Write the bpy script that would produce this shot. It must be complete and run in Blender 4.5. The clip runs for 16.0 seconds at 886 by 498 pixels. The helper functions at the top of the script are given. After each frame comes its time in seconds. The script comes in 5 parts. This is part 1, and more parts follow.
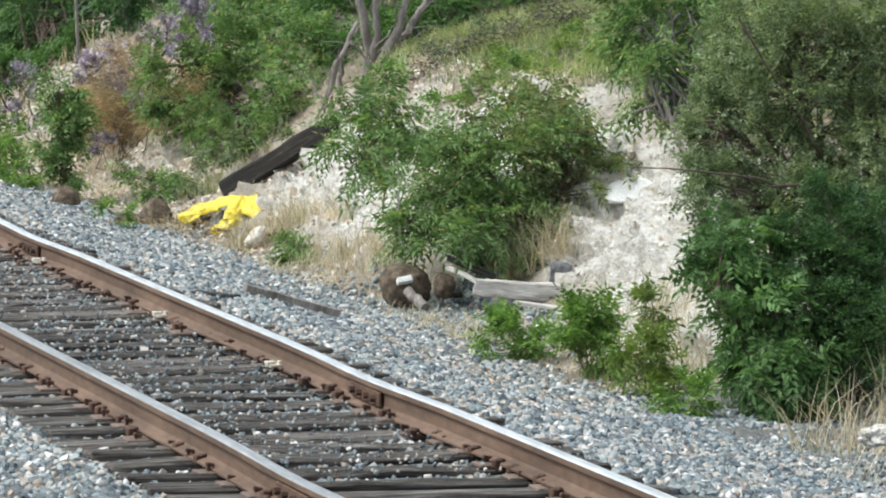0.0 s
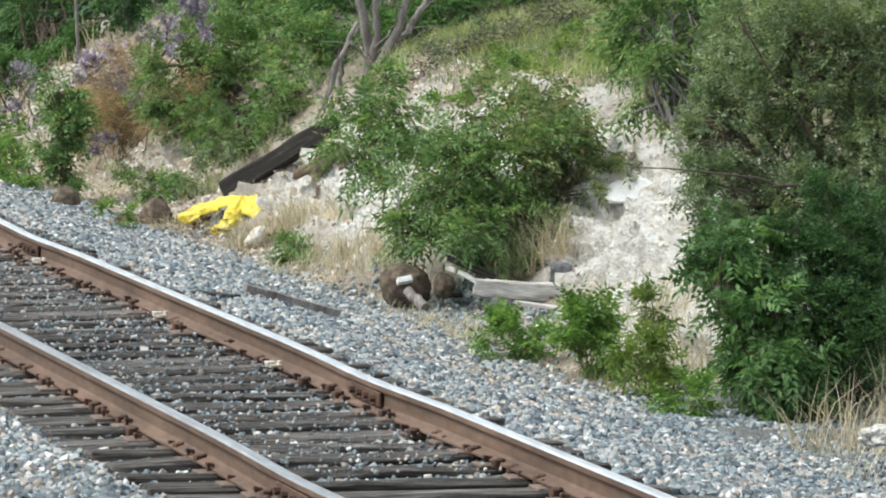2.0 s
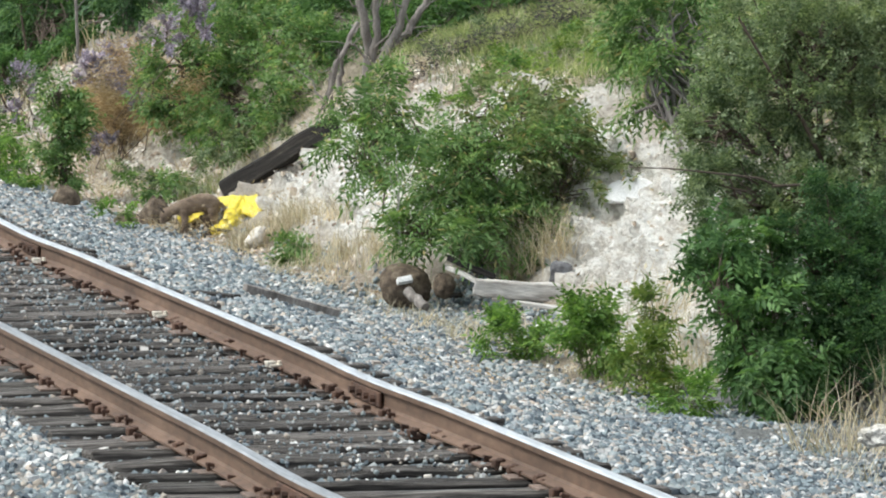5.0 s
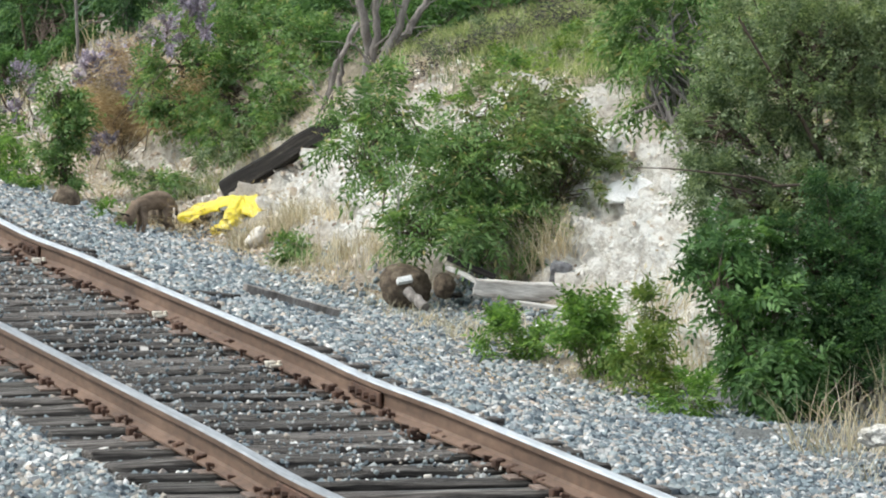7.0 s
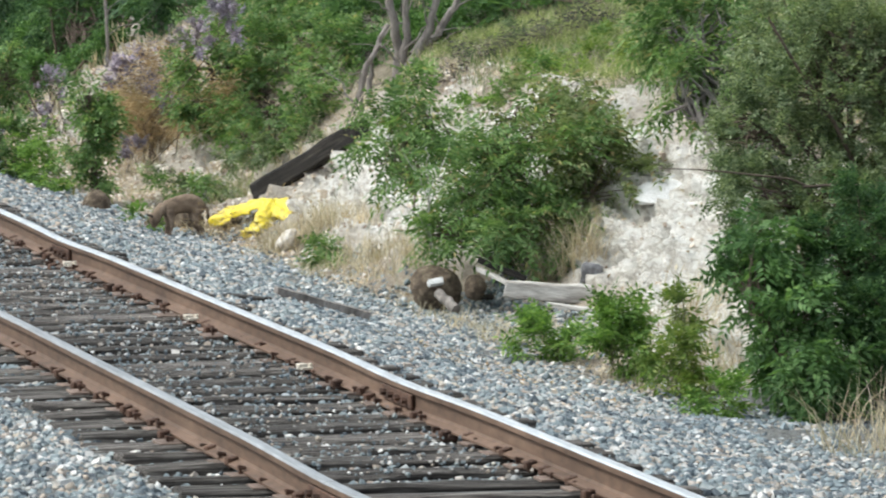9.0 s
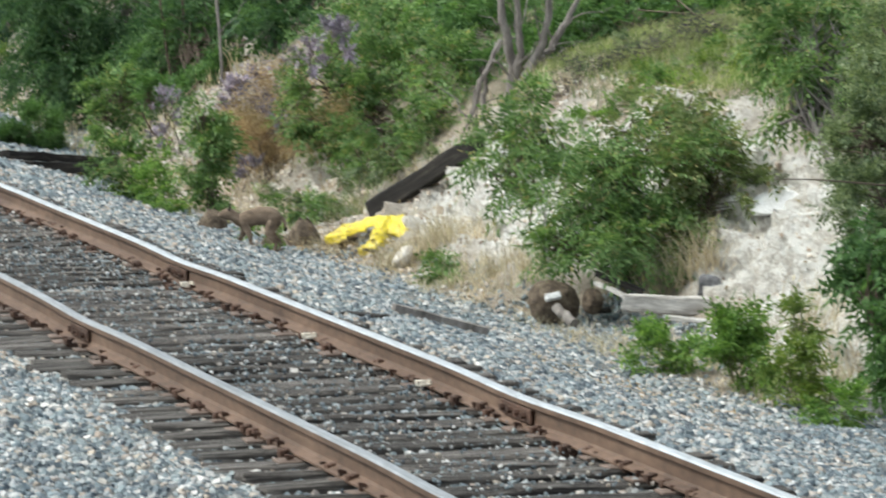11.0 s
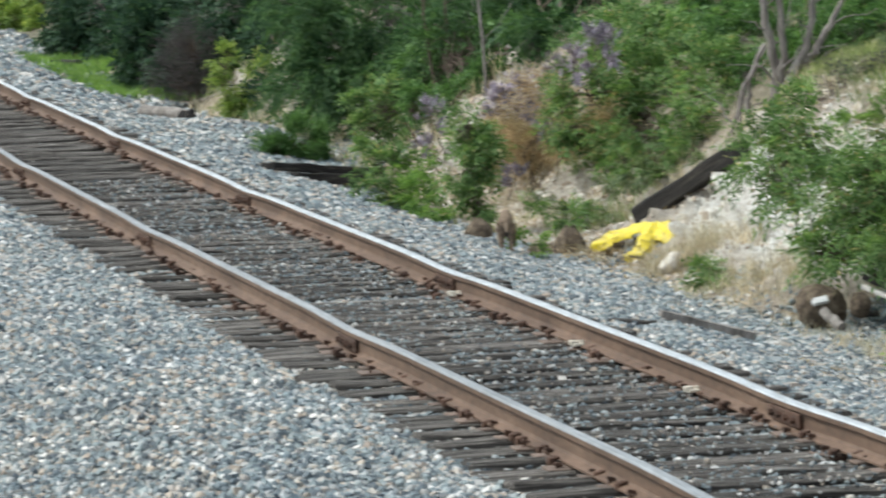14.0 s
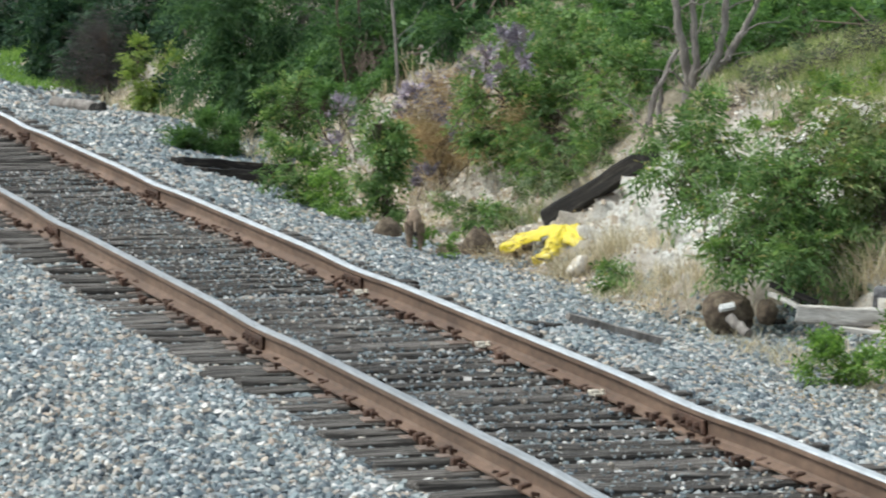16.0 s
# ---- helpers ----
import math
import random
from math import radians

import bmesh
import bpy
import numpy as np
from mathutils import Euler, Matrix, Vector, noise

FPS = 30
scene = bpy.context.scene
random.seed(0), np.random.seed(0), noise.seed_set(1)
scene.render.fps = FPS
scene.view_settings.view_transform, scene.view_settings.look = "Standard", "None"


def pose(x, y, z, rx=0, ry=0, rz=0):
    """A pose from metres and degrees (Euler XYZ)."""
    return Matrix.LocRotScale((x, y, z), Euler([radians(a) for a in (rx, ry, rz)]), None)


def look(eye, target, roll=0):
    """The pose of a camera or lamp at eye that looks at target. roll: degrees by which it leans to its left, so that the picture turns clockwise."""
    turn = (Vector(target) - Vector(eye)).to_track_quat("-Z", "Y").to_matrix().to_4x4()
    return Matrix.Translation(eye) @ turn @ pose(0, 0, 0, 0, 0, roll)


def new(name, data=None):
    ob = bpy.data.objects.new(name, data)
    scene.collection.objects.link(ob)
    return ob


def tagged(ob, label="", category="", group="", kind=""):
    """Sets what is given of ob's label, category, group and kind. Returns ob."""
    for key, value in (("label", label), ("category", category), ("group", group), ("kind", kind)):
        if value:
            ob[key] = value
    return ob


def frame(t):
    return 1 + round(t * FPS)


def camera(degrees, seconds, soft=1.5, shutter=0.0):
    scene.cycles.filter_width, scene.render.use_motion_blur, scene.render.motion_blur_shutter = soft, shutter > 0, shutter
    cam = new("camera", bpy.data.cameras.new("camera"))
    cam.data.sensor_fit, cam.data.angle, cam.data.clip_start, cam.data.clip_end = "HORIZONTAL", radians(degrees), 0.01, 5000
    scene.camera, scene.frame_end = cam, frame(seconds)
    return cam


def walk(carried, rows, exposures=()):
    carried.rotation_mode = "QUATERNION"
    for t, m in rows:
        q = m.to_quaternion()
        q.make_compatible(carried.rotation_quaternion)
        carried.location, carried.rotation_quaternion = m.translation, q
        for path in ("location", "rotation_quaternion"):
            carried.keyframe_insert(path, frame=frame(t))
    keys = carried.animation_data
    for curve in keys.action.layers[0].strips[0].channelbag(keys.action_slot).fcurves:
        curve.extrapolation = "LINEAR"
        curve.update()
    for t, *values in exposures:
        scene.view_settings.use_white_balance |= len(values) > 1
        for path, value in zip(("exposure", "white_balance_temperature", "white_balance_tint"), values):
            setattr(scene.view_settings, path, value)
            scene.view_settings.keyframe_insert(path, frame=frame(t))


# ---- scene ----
cam = camera(9.309, 16.0, soft=2.0, shutter=1.0)
EYE = (0.0, 0.0, 3.528)
# seconds, turn to the left, tilt up, roll: a long lens that stands still and pans
PAN = [
    (0.0, -14.9105, -4.842, -0.312), (4.0, -14.9105, -4.842, -0.312), (6.5, -14.9105, -4.842, -0.312), (7.5, -14.911, -4.842, -0.312),
    (8.0, -14.9197, -4.7995, -0.311), (8.5, -14.8288, -4.8346, -0.1645), (8.7, -14.746, -4.83, -0.12), (10.8, -13.605, -4.765, 0.85), (11.0, -13.4604, -4.6516, 0.986),
    (11.5, -13.1797, -4.6164, 1.268), (12.0, -12.6557, -4.5775, 1.267), (12.5, -12.432, -4.4817, 1.4154), (13.0, -11.7056, -4.5067, 1.669),
    (13.5, -11.2739, -4.4842, 1.9525), (14.0, -10.7311, -4.5023, 2.0138), (14.5, -10.3601, -4.4196, 2.065), (15.0, -10.983, -4.7278, 1.437),
    (15.5, -11.3011, -4.517, 0.9558), (16.0, -11.5976, -4.5296, 0.7213),
]
walk(cam, [(t, pose(*EYE, 90 + pitch, roll, yaw)) for t, yaw, pitch, roll in PAN], [(0.0, 0.455, 6250, 3), (8.7, 0.455, 6250, 3), (11.0, 0.40, 6290, 1), (12.0, 0.32, 6240, 1), (16.0, 0.31, 6200, 1)])

# ---- light: a bright, thinly clouded day ----
world = bpy.data.worlds.new("sky")
scene.world = world
world.use_nodes = True
SUN_UP, SUN_ROUND = 52, -78
_n = world.node_tree.nodes
_sky = _n.new("ShaderNodeTexSky")
_sky.sky_type, _sky.sun_disc, _sky.sun_elevation, _sky.sun_rotation = "NISHITA", False, radians(SUN_UP), radians(SUN_ROUND)
_sky.air_density, _sky.dust_density, _sky.ozone_density = 1.0, 5.0, 1.0
_haze = _n.new("ShaderNodeMix")
_haze.data_type = "RGBA"
_haze.inputs["Factor"].default_value, _haze.inputs["B"].default_value = 0.55, (6.0, 6.0, 6.0, 1)
world.node_tree.links.new(_sky.outputs[0], _haze.inputs["A"])
world.node_tree.links.new(_haze.outputs["Result"], _n["Background"].inputs[0])
_n["Background"].inputs[1].default_value = 0.16
sun_lamp = bpy.data.lights.new("sun", "SUN")
sun_lamp.energy, sun_lamp.angle, sun_lamp.color = 2.4, radians(14), (1.0, 0.96, 0.9)
sun = new("sun", sun_lamp)
_a, _e = radians(SUN_ROUND), radians(SUN_UP)
SUN_FROM = Vector((math.sin(_a) * math.cos(_e), math.cos(_a) * math.cos(_e), math.sin(_e)))
sun.matrix_world = look(SUN_FROM * 80, (0, 0, 0))


# ---- materials ----
def graph(name):
    m = bpy.data.materials.new(name)
    m.use_nodes = True
    return m, m.node_tree.nodes, m.node_tree.links, m.node_tree.nodes["Principled BSDF"]


def ramp(nodes, stops):
    r = nodes.new("ShaderNodeValToRGB")
    while len(r.color_ramp.elements) < len(stops):
        r.color_ramp.elements.new(0.5)
    for e, (at, c) in zip(r.color_ramp.elements, stops):
        e.position, e.color = at, (*c, 1)
    return r


def grain(nodes, links, scale, detail=5, rough=0.6, stretch=(1, 1, 1), coords="Object"):
    tc, mp, nz = nodes.new("ShaderNodeTexCoord"), nodes.new("ShaderNodeMapping"), nodes.new("ShaderNodeTexNoise")
    mp.inputs["Scale"].default_value = stretch
    nz.inputs["Scale"].default_value, nz.inputs["Detail"].default_value, nz.inputs["Roughness"].default_value = scale, detail, rough
    links.new(tc.outputs[coords], mp.inputs[0])
    links.new(mp.outputs[0], nz.inputs["Vector"])
    return nz


def blend(nodes, links, fac, a, b, mode="MIX"):
    mx = nodes.new("ShaderNodeMix")
    mx.data_type, mx.blend_type = "RGBA", mode
    for sock, v in ((mx.inputs["Factor"], fac), (mx.inputs["A"], a), (mx.inputs["B"], b)):
        if isinstance(v, (int, float)):
            sock.default_value = v
        elif isinstance(v, tuple):
            sock.default_value = (*v, 1)
        else:
            links.new(v, sock)
    return mx.outputs["Result"]


def bump(nodes, links, bsdf, height, strength, distance=0.02):
    b = nodes.new("ShaderNodeBump")
    b.inputs["Strength"].default_value, b.inputs["Distance"].default_value = strength, distance
    links.new(height, b.inputs["Height"])
    links.new(b.outputs[0], bsdf.inputs["Normal"])


def rough_stuff(name, stops, scale, rough=0.85, metal=0.0, relief=0.5, fine=None, stretch=(1, 1, 1), vary=0.0, coords="Object", distance=0.01):
    """A surface whose colour follows noise through a ramp, with a finer grain over it and relief."""
    m, nodes, links, bsdf = graph(name)
    nz = grain(nodes, links, scale, stretch=stretch, coords=coords)
    col = ramp(nodes, stops)
    links.new(nz.outputs[0], col.inputs[0])
    nf = grain(nodes, links, fine or scale * 7, stretch=stretch, coords=coords)
    shade = ramp(nodes, [(0.3, (0.55, 0.55, 0.55)), (0.7, (1.15, 1.15, 1.15))])
    links.new(nf.outputs[0], shade.inputs[0])
    out = blend(nodes, links, 0.8, col.outputs[0], shade.outputs[0], "MULTIPLY")
    if vary:
        info = nodes.new("ShaderNodeObjectInfo")
        tone = ramp(nodes, [(0.0, (1 - vary,) * 3), (1.0, (1 + vary,) * 3)])
        links.new(info.outputs["Random"], tone.inputs[0])
        out = blend(nodes, links, 1.0, out, tone.outputs[0], "MULTIPLY")
    links.new(out, bsdf.inputs["Base Color"])
    bsdf.inputs["Roughness"].default_value, bsdf.inputs["Metallic"].default_value = rough, metal
    bump(nodes, links, bsdf, nf.outputs[0], relief, distance)
    return m


def leafy(name, dark, mid, light, glow=0.35, odd=None):
    """Leaves: each one its own tone, glossy above, letting light through."""
    m, nodes, links, bsdf = graph(name)
    geo = nodes.new("ShaderNodeNewGeometry")
    stops = [(0.0, dark), (0.5, mid), (0.93, light)] + ([(0.97, odd)] if odd else [])
    col = ramp(nodes, stops)
    links.new(geo.outputs["Random Per Island"], col.inputs[0])
    nz = grain(nodes, links, 2.2, detail=2)
    tone = ramp(nodes, [(0.3, (0.55, 0.6, 0.58)), (0.7, (1.32, 1.26, 1.2))])
    links.new(nz.outputs[0], tone.inputs[0])
    out = blend(nodes, links, 1.0, col.outputs[0], tone.outputs[0], "MULTIPLY")
    links.new(out, bsdf.inputs["Base Color"])
    bsdf.inputs["Roughness"].default_value, bsdf.inputs["Specular IOR Level"].default_value = 0.6, 0.25
    tr, mix = nodes.new("ShaderNodeBsdfTranslucent"), nodes.new("ShaderNodeMixShader")
    links.new(blend(nodes, links, 1.0, out, (1.35, 1.35, 0.75), "MULTIPLY"), tr.inputs[0])
    mix.inputs[0].default_value = glow
    links.new(bsdf.outputs[0], mix.inputs[1])
    links.new(tr.outputs[0], mix.inputs[2])
    links.new(mix.outputs[0], nodes["Material Output"].inputs[0])
    return m


def stones_mat(name, stops):
    m, nodes, links, bsdf = graph(name)
    geo = nodes.new("ShaderNodeNewGeometry")
    col = ramp(nodes, stops)
    col.color_ramp.interpolation = "LINEAR"
    links.new(geo.outputs["Random Per Island"], col.inputs[0])
    nz = grain(nodes, links, 60)
    tone = ramp(nodes, [(0.3, (0.7, 0.7, 0.7)), (0.7, (1.15, 1.15, 1.15))])
    links.new(nz.outputs[0], tone.inputs[0])
    big = grain(nodes, links, 0.6)
    wash = ramp(nodes, [(0.35, (0.82, 0.86, 0.9)), (0.65, (1.08, 1.04, 1.0))])
    links.new(big.outputs[0], wash.inputs[0])
    out = blend(nodes, links, 0.8, col.outputs[0], tone.outputs[0], "MULTIPLY")
    out = blend(nodes, links, 1.0, out, wash.outputs[0], "MULTIPLY")
    links.new(out, bsdf.inputs["Base Color"])
    bsdf.inputs["Roughness"].default_value = 0.8
    bump(nodes, links, bsdf, nz.outputs[0], 0.3)
    return m


STONE = stones_mat("ballast stone", [(0.0, (0.07, 0.085, 0.105)), (0.28, (0.185, 0.225, 0.25)), (0.54, (0.285, 0.335, 0.35)), (0.70, (0.40, 0.415, 0.425)), (0.79, (0.45, 0.40, 0.34)), (0.86, (0.37, 0.31, 0.265)), (0.92, (0.56, 0.56, 0.555)), (0.985, (0.72, 0.71, 0.70))])
CHALK_BITS = stones_mat("chalk rubble", [(0.0, (0.34, 0.26, 0.20)), (0.35, (0.58, 0.48, 0.39)), (0.7, (0.70, 0.63, 0.55)), (1.0, (0.80, 0.77, 0.72))])
RUST = rough_stuff("rusty rail steel", [(0.3, (0.085, 0.05, 0.034)), (0.55, (0.15, 0.093, 0.064)), (0.75, (0.22, 0.145, 0.105))], 3.0, rough=0.7, metal=0.0, relief=0.3, stretch=(1, 0.3, 1))
POLISHED = rough_stuff("polished rail head", [(0.3, (0.84, 0.85, 0.87)), (0.7, (0.93, 0.935, 0.94))], 4.0, rough=0.36, metal=1.0, relief=0.05, stretch=(1, 0.1, 1))
DULL_HEAD = rough_stuff("dull grey rail head", [(0.3, (0.36, 0.37, 0.385)), (0.7, (0.52, 0.53, 0.545))], 5.0, rough=0.46, metal=0.9, relief=0.08, stretch=(1, 0.1, 1))
DARK_IRON = rough_stuff("dark rusted iron", [(0.3, (0.05, 0.03, 0.024)), (0.7, (0.14, 0.075, 0.05))], 20.0, rough=0.8, metal=0.2, vary=0.3)
PLATE = rough_stuff("rusty tie plate", [(0.3, (0.10, 0.068, 0.054)), (0.7, (0.24, 0.18, 0.15))], 14.0, rough=0.8, metal=0.1, vary=0.3)
PALE = rough_stuff("pale new metal", [(0.3, (0.62, 0.56, 0.46)), (0.7, (0.8, 0.76, 0.68))], 12.0, rough=0.6)
TIE = rough_stuff("weathered tie timber", [(0.34, (0.016, 0.014, 0.014)), (0.47, (0.085, 0.074, 0.068)), (0.58, (0.19, 0.172, 0.158)), (0.7, (0.33, 0.31, 0.29))], 8.0, rough=0.9, relief=1.0, stretch=(0.3, 5, 5), vary=0.45, distance=0.02)
TIMBER_DARK = rough_stuff("creosoted timber", [(0.3, (0.009, 0.008, 0.008)), (0.52, (0.022, 0.019, 0.018)), (0.64, (0.06, 0.052, 0.046)), (0.76, (0.16, 0.145, 0.13))], 7.0, rough=0.92, relief=1.0, stretch=(0.25, 5, 5))
BOARD = rough_stuff("bleached board", [(0.3, (0.22, 0.19, 0.17)), (0.46, (0.50, 0.475, 0.45)), (0.7, (0.70, 0.68, 0.66))], 5.0, rough=0.9, relief=0.5, stretch=(0.4, 3, 3))
BARK = rough_stuff("grey bark", [(0.3, (0.12, 0.105, 0.095)), (0.55, (0.26, 0.235, 0.22)), (0.8, (0.42, 0.39, 0.37))], 9.0, rough=0.9, relief=0.8, stretch=(1, 1, 0.3))
TWIG = rough_stuff("brown twig", [(0.3, (0.06, 0.042, 0.03)), (0.7, (0.17, 0.13, 0.10))], 9.0, rough=0.9)
STUMP = rough_stuff("fibrous brown stump", [(0.3, (0.055, 0.04, 0.03)), (0.5, (0.15, 0.112, 0.08)), (0.72, (0.32, 0.26, 0.19))], 16.0, rough=0.95, relief=1.0, fine=70, distance=0.03)
CHALK = rough_stuff("white chalky rock", [(0.28, (0.46, 0.40, 0.32)), (0.42, (0.76, 0.72, 0.65)), (0.6, (0.88, 0.86, 0.82))], 5.0, rough=0.95, relief=1.0, fine=26, distance=0.08)
BLEACHED = rough_stuff("bleached chalk block", [(0.3, (0.60, 0.53, 0.47)), (0.5, (0.76, 0.72, 0.67)), (0.7, (0.84, 0.81, 0.77))], 9.0, rough=0.9, relief=0.5, fine=40)
GREY_ROCK = rough_stuff("grey rock", [(0.3, (0.12, 0.12, 0.13)), (0.7, (0.26, 0.26, 0.28))], 6.0, rough=0.9)
YELLOW = rough_stuff("yellow plastic sheet", [(0.2, (0.60, 0.46, 0.03)), (0.6, (0.76, 0.62, 0.04)), (0.85, (0.84, 0.73, 0.15))], 5.0, rough=0.4, relief=0.25, fine=16)
PAPER = rough_stuff("white scrap", [(0.3, (0.70, 0.70, 0.70)), (0.7, (0.85, 0.85, 0.86))], 8.0, rough=0.6, relief=0.2)
FUR = rough_stuff("tawny fur", [(0.3, (0.115, 0.082, 0.06)), (0.5, (0.215, 0.158, 0.115)), (0.7, (0.32, 0.245, 0.185))], 16.0, rough=0.95, relief=0.9, fine=110, stretch=(0.5, 1, 1))
FUR_DARK = rough_stuff("dark fur", [(0.3, (0.015, 0.012, 0.011)), (0.7, (0.045, 0.036, 0.03))], 30.0, rough=0.95)
FUR_PALE = rough_stuff("pale belly fur", [(0.3, (0.16, 0.13, 0.11)), (0.7, (0.30, 0.26, 0.22))], 24.0, rough=0.95, relief=0.8)

LEAF_BRIGHT = leafy("bright green leaf", (0.075, 0.14, 0.052), (0.145, 0.255, 0.09), (0.26, 0.375, 0.175), odd=(0.36, 0.34, 0.174))
LEAF_DEEP = leafy("deep green leaf", (0.045, 0.10, 0.038), (0.09, 0.185, 0.061), (0.165, 0.28, 0.116))
LEAF_OLIVE = leafy("olive small leaf", (0.08, 0.12, 0.065), (0.16, 0.22, 0.116), (0.30, 0.36, 0.232))
LEAF_DULL = leafy("dull narrow leaf", (0.10, 0.14, 0.06), (0.19, 0.245, 0.105), (0.31, 0.36, 0.20), odd=(0.34, 0.28, 0.17))
LEAF_FRESH = leafy("fresh weed leaf", (0.085, 0.165, 0.045), (0.155, 0.285, 0.075), (0.25, 0.39, 0.12), glow=0.4)
LEAF_LIME = leafy("yellow green leaf", (0.11, 0.19, 0.05), (0.19, 0.28, 0.08), (0.30, 0.37, 0.13), glow=0.4)
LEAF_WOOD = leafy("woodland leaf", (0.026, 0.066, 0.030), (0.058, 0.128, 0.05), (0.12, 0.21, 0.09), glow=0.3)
STEM = rough_stuff("green stem", [(0.3, (0.09, 0.11, 0.04)), (0.7, (0.18, 0.19, 0.08))], 9.0, rough=0.8)
# Far wood: its deep shade is put into the leaf colour
LEAF_FAR = leafy("wood leaf with shade in its colour", (0.016, 0.042, 0.028), (0.032, 0.078, 0.045), (0.065, 0.12, 0.068), glow=0.25)
PURPLE = leafy("faded purple flower", (0.15, 0.13, 0.18), (0.26, 0.225, 0.315), (0.41, 0.37, 0.46), glow=0.1)
RUSTLEAF = leafy("dead orange brush", (0.25, 0.165, 0.095), (0.46, 0.34, 0.22), (0.62, 0.50, 0.36), glow=0.2)
SMOKE = leafy("dead dark twigs", (0.045, 0.04, 0.045), (0.085, 0.075, 0.085), (0.13, 0.12, 0.13), glow=0.1)
STRAW = leafy("dry straw", (0.34, 0.28, 0.20), (0.59, 0.52, 0.41), (0.75, 0.69, 0.58), glow=0.15)
GRASS_LIGHT = leafy("light green grass", (0.16, 0.20, 0.09), (0.28, 0.34, 0.16), (0.42, 0.46, 0.27), glow=0.35)
GRASS = leafy("green grass", (0.07, 0.12, 0.043), (0.13, 0.20, 0.072), (0.22, 0.28, 0.131), glow=0.35)


def ground_mat():
    """Soil, chalk, grass and gravel by the kind of ground stored on the mesh."""
    m, nodes, links, bsdf = graph("ground")
    kinds = nodes.new("ShaderNodeAttribute")
    kinds.attribute_name = "kinds"
    sep = nodes.new("ShaderNodeSeparateColor")
    links.new(kinds.outputs["Color"], sep.inputs[0])
    n1, n2, n3 = (grain(nodes, links, s, detail=8) for s in (1.3, 9.0, 45.0))

    def coloured(noise_node, stops):
        r = ramp(nodes, stops)
        links.new(noise_node.outputs[0], r.inputs[0])
        return r.outputs[0]

    soil = blend(nodes, links, 0.5, coloured(n2, [(0.3, (0.22, 0.17, 0.13)), (0.5, (0.42, 0.345, 0.27)), (0.7, (0.64, 0.56, 0.46))]), coloured(n3, [(0.3, (0.13, 0.10, 0.075)), (0.7, (0.58, 0.52, 0.43))]))
    chalk = blend(nodes, links, 0.55, coloured(n2, [(0.25, (0.46, 0.40, 0.33)), (0.38, (0.82, 0.785, 0.725)), (0.55, (0.91, 0.90, 0.87))]), coloured(n1, [(0.3, (0.74, 0.69, 0.61)), (0.55, (0.91, 0.90, 0.88))]))
    grass = blend(nodes, links, 0.5, coloured(n2, [(0.3, (0.05, 0.06, 0.03)), (0.55, (0.11, 0.12, 0.055)), (0.75, (0.20, 0.18, 0.11))]), coloured(n1, [(0.35, (0.07, 0.09, 0.03)), (0.7, (0.17, 0.15, 0.105))]))
    gravel = blend(nodes, links, 0.6, coloured(n3, [(0.3, (0.05, 0.056, 0.06)), (0.5, (0.18, 0.20, 0.205)), (0.7, (0.42, 0.42, 0.41))]), coloured(n2, [(0.3, (0.12, 0.12, 0.12)), (0.7, (0.30, 0.30, 0.29))]))
    warp = nodes.new("ShaderNodeVectorMath")
    warp.operation = "MULTIPLY_ADD"
    warp.inputs[1].default_value = (0.3, 0.3, 0.3)
    place = nodes.new("ShaderNodeTexCoord")
    links.new(n2.outputs["Color"], warp.inputs[0])
    links.new(place.outputs["Object"], warp.inputs[2])
    joint = nodes.new("ShaderNodeTexVoronoi")
    joint.feature = "DISTANCE_TO_EDGE"
    joint.inputs["Scale"].default_value = 5.5
    links.new(warp.outputs[0], joint.inputs["Vector"])
    dirt = ramp(nodes, [(0.0, (0.36, 0.31, 0.26)), (0.05, (0.66, 0.62, 0.57)), (0.12, (1.0, 1.0, 1.0))])
    links.new(joint.outputs["Distance"], dirt.inputs[0])
    chalk = blend(nodes, links, 0.5, chalk, dirt.outputs[0], "MULTIPLY")
    out = blend(nodes, links, sep.outputs[0], soil, chalk)
    out = blend(nodes, links, sep.outputs[1], out, grass)
    out = blend(nodes, links, sep.outputs[2], out, gravel)
    links.new(out, bsdf.inputs["Base Color"])
    bsdf.inputs["Roughness"].default_value = 0.95
    mixh = nodes.new("ShaderNodeMath")
    mixh.operation = "ADD"
    links.new(n2.outputs[0], mixh.inputs[0])
    links.new(n3.outputs[0], mixh.inputs[1])
    bump(nodes, links, bsdf, mixh.outputs[0], 0.9, 0.09)
    return m


GROUND = ground_mat()


# ---- mesh helpers ----
def mesh_of(name, verts, faces, *mats, smooth=False):
    """A mesh from arrays of corners and of equal-sided faces."""
    me = bpy.data.meshes.new(name)
    verts, faces = np.asarray(verts, np.float32), np.asarray(faces, np.int32)
    me.vertices.add(len(verts))
    me.vertices.foreach_set("co", verts.ravel())
    n, k = faces.shape
    me.loops.add(n * k)
    me.loops.foreach_set("vertex_index", faces.ravel())
    me.polygons.add(n)
    me.polygons.foreach_set("loop_start", np.arange(0, n * k, k, dtype=np.int32))
    me.polygons.foreach_set("use_smooth", np.full(n, smooth))
    me.update(calc_edges=True)
    for mt in mats:
        me.materials.append(mt)
    return me


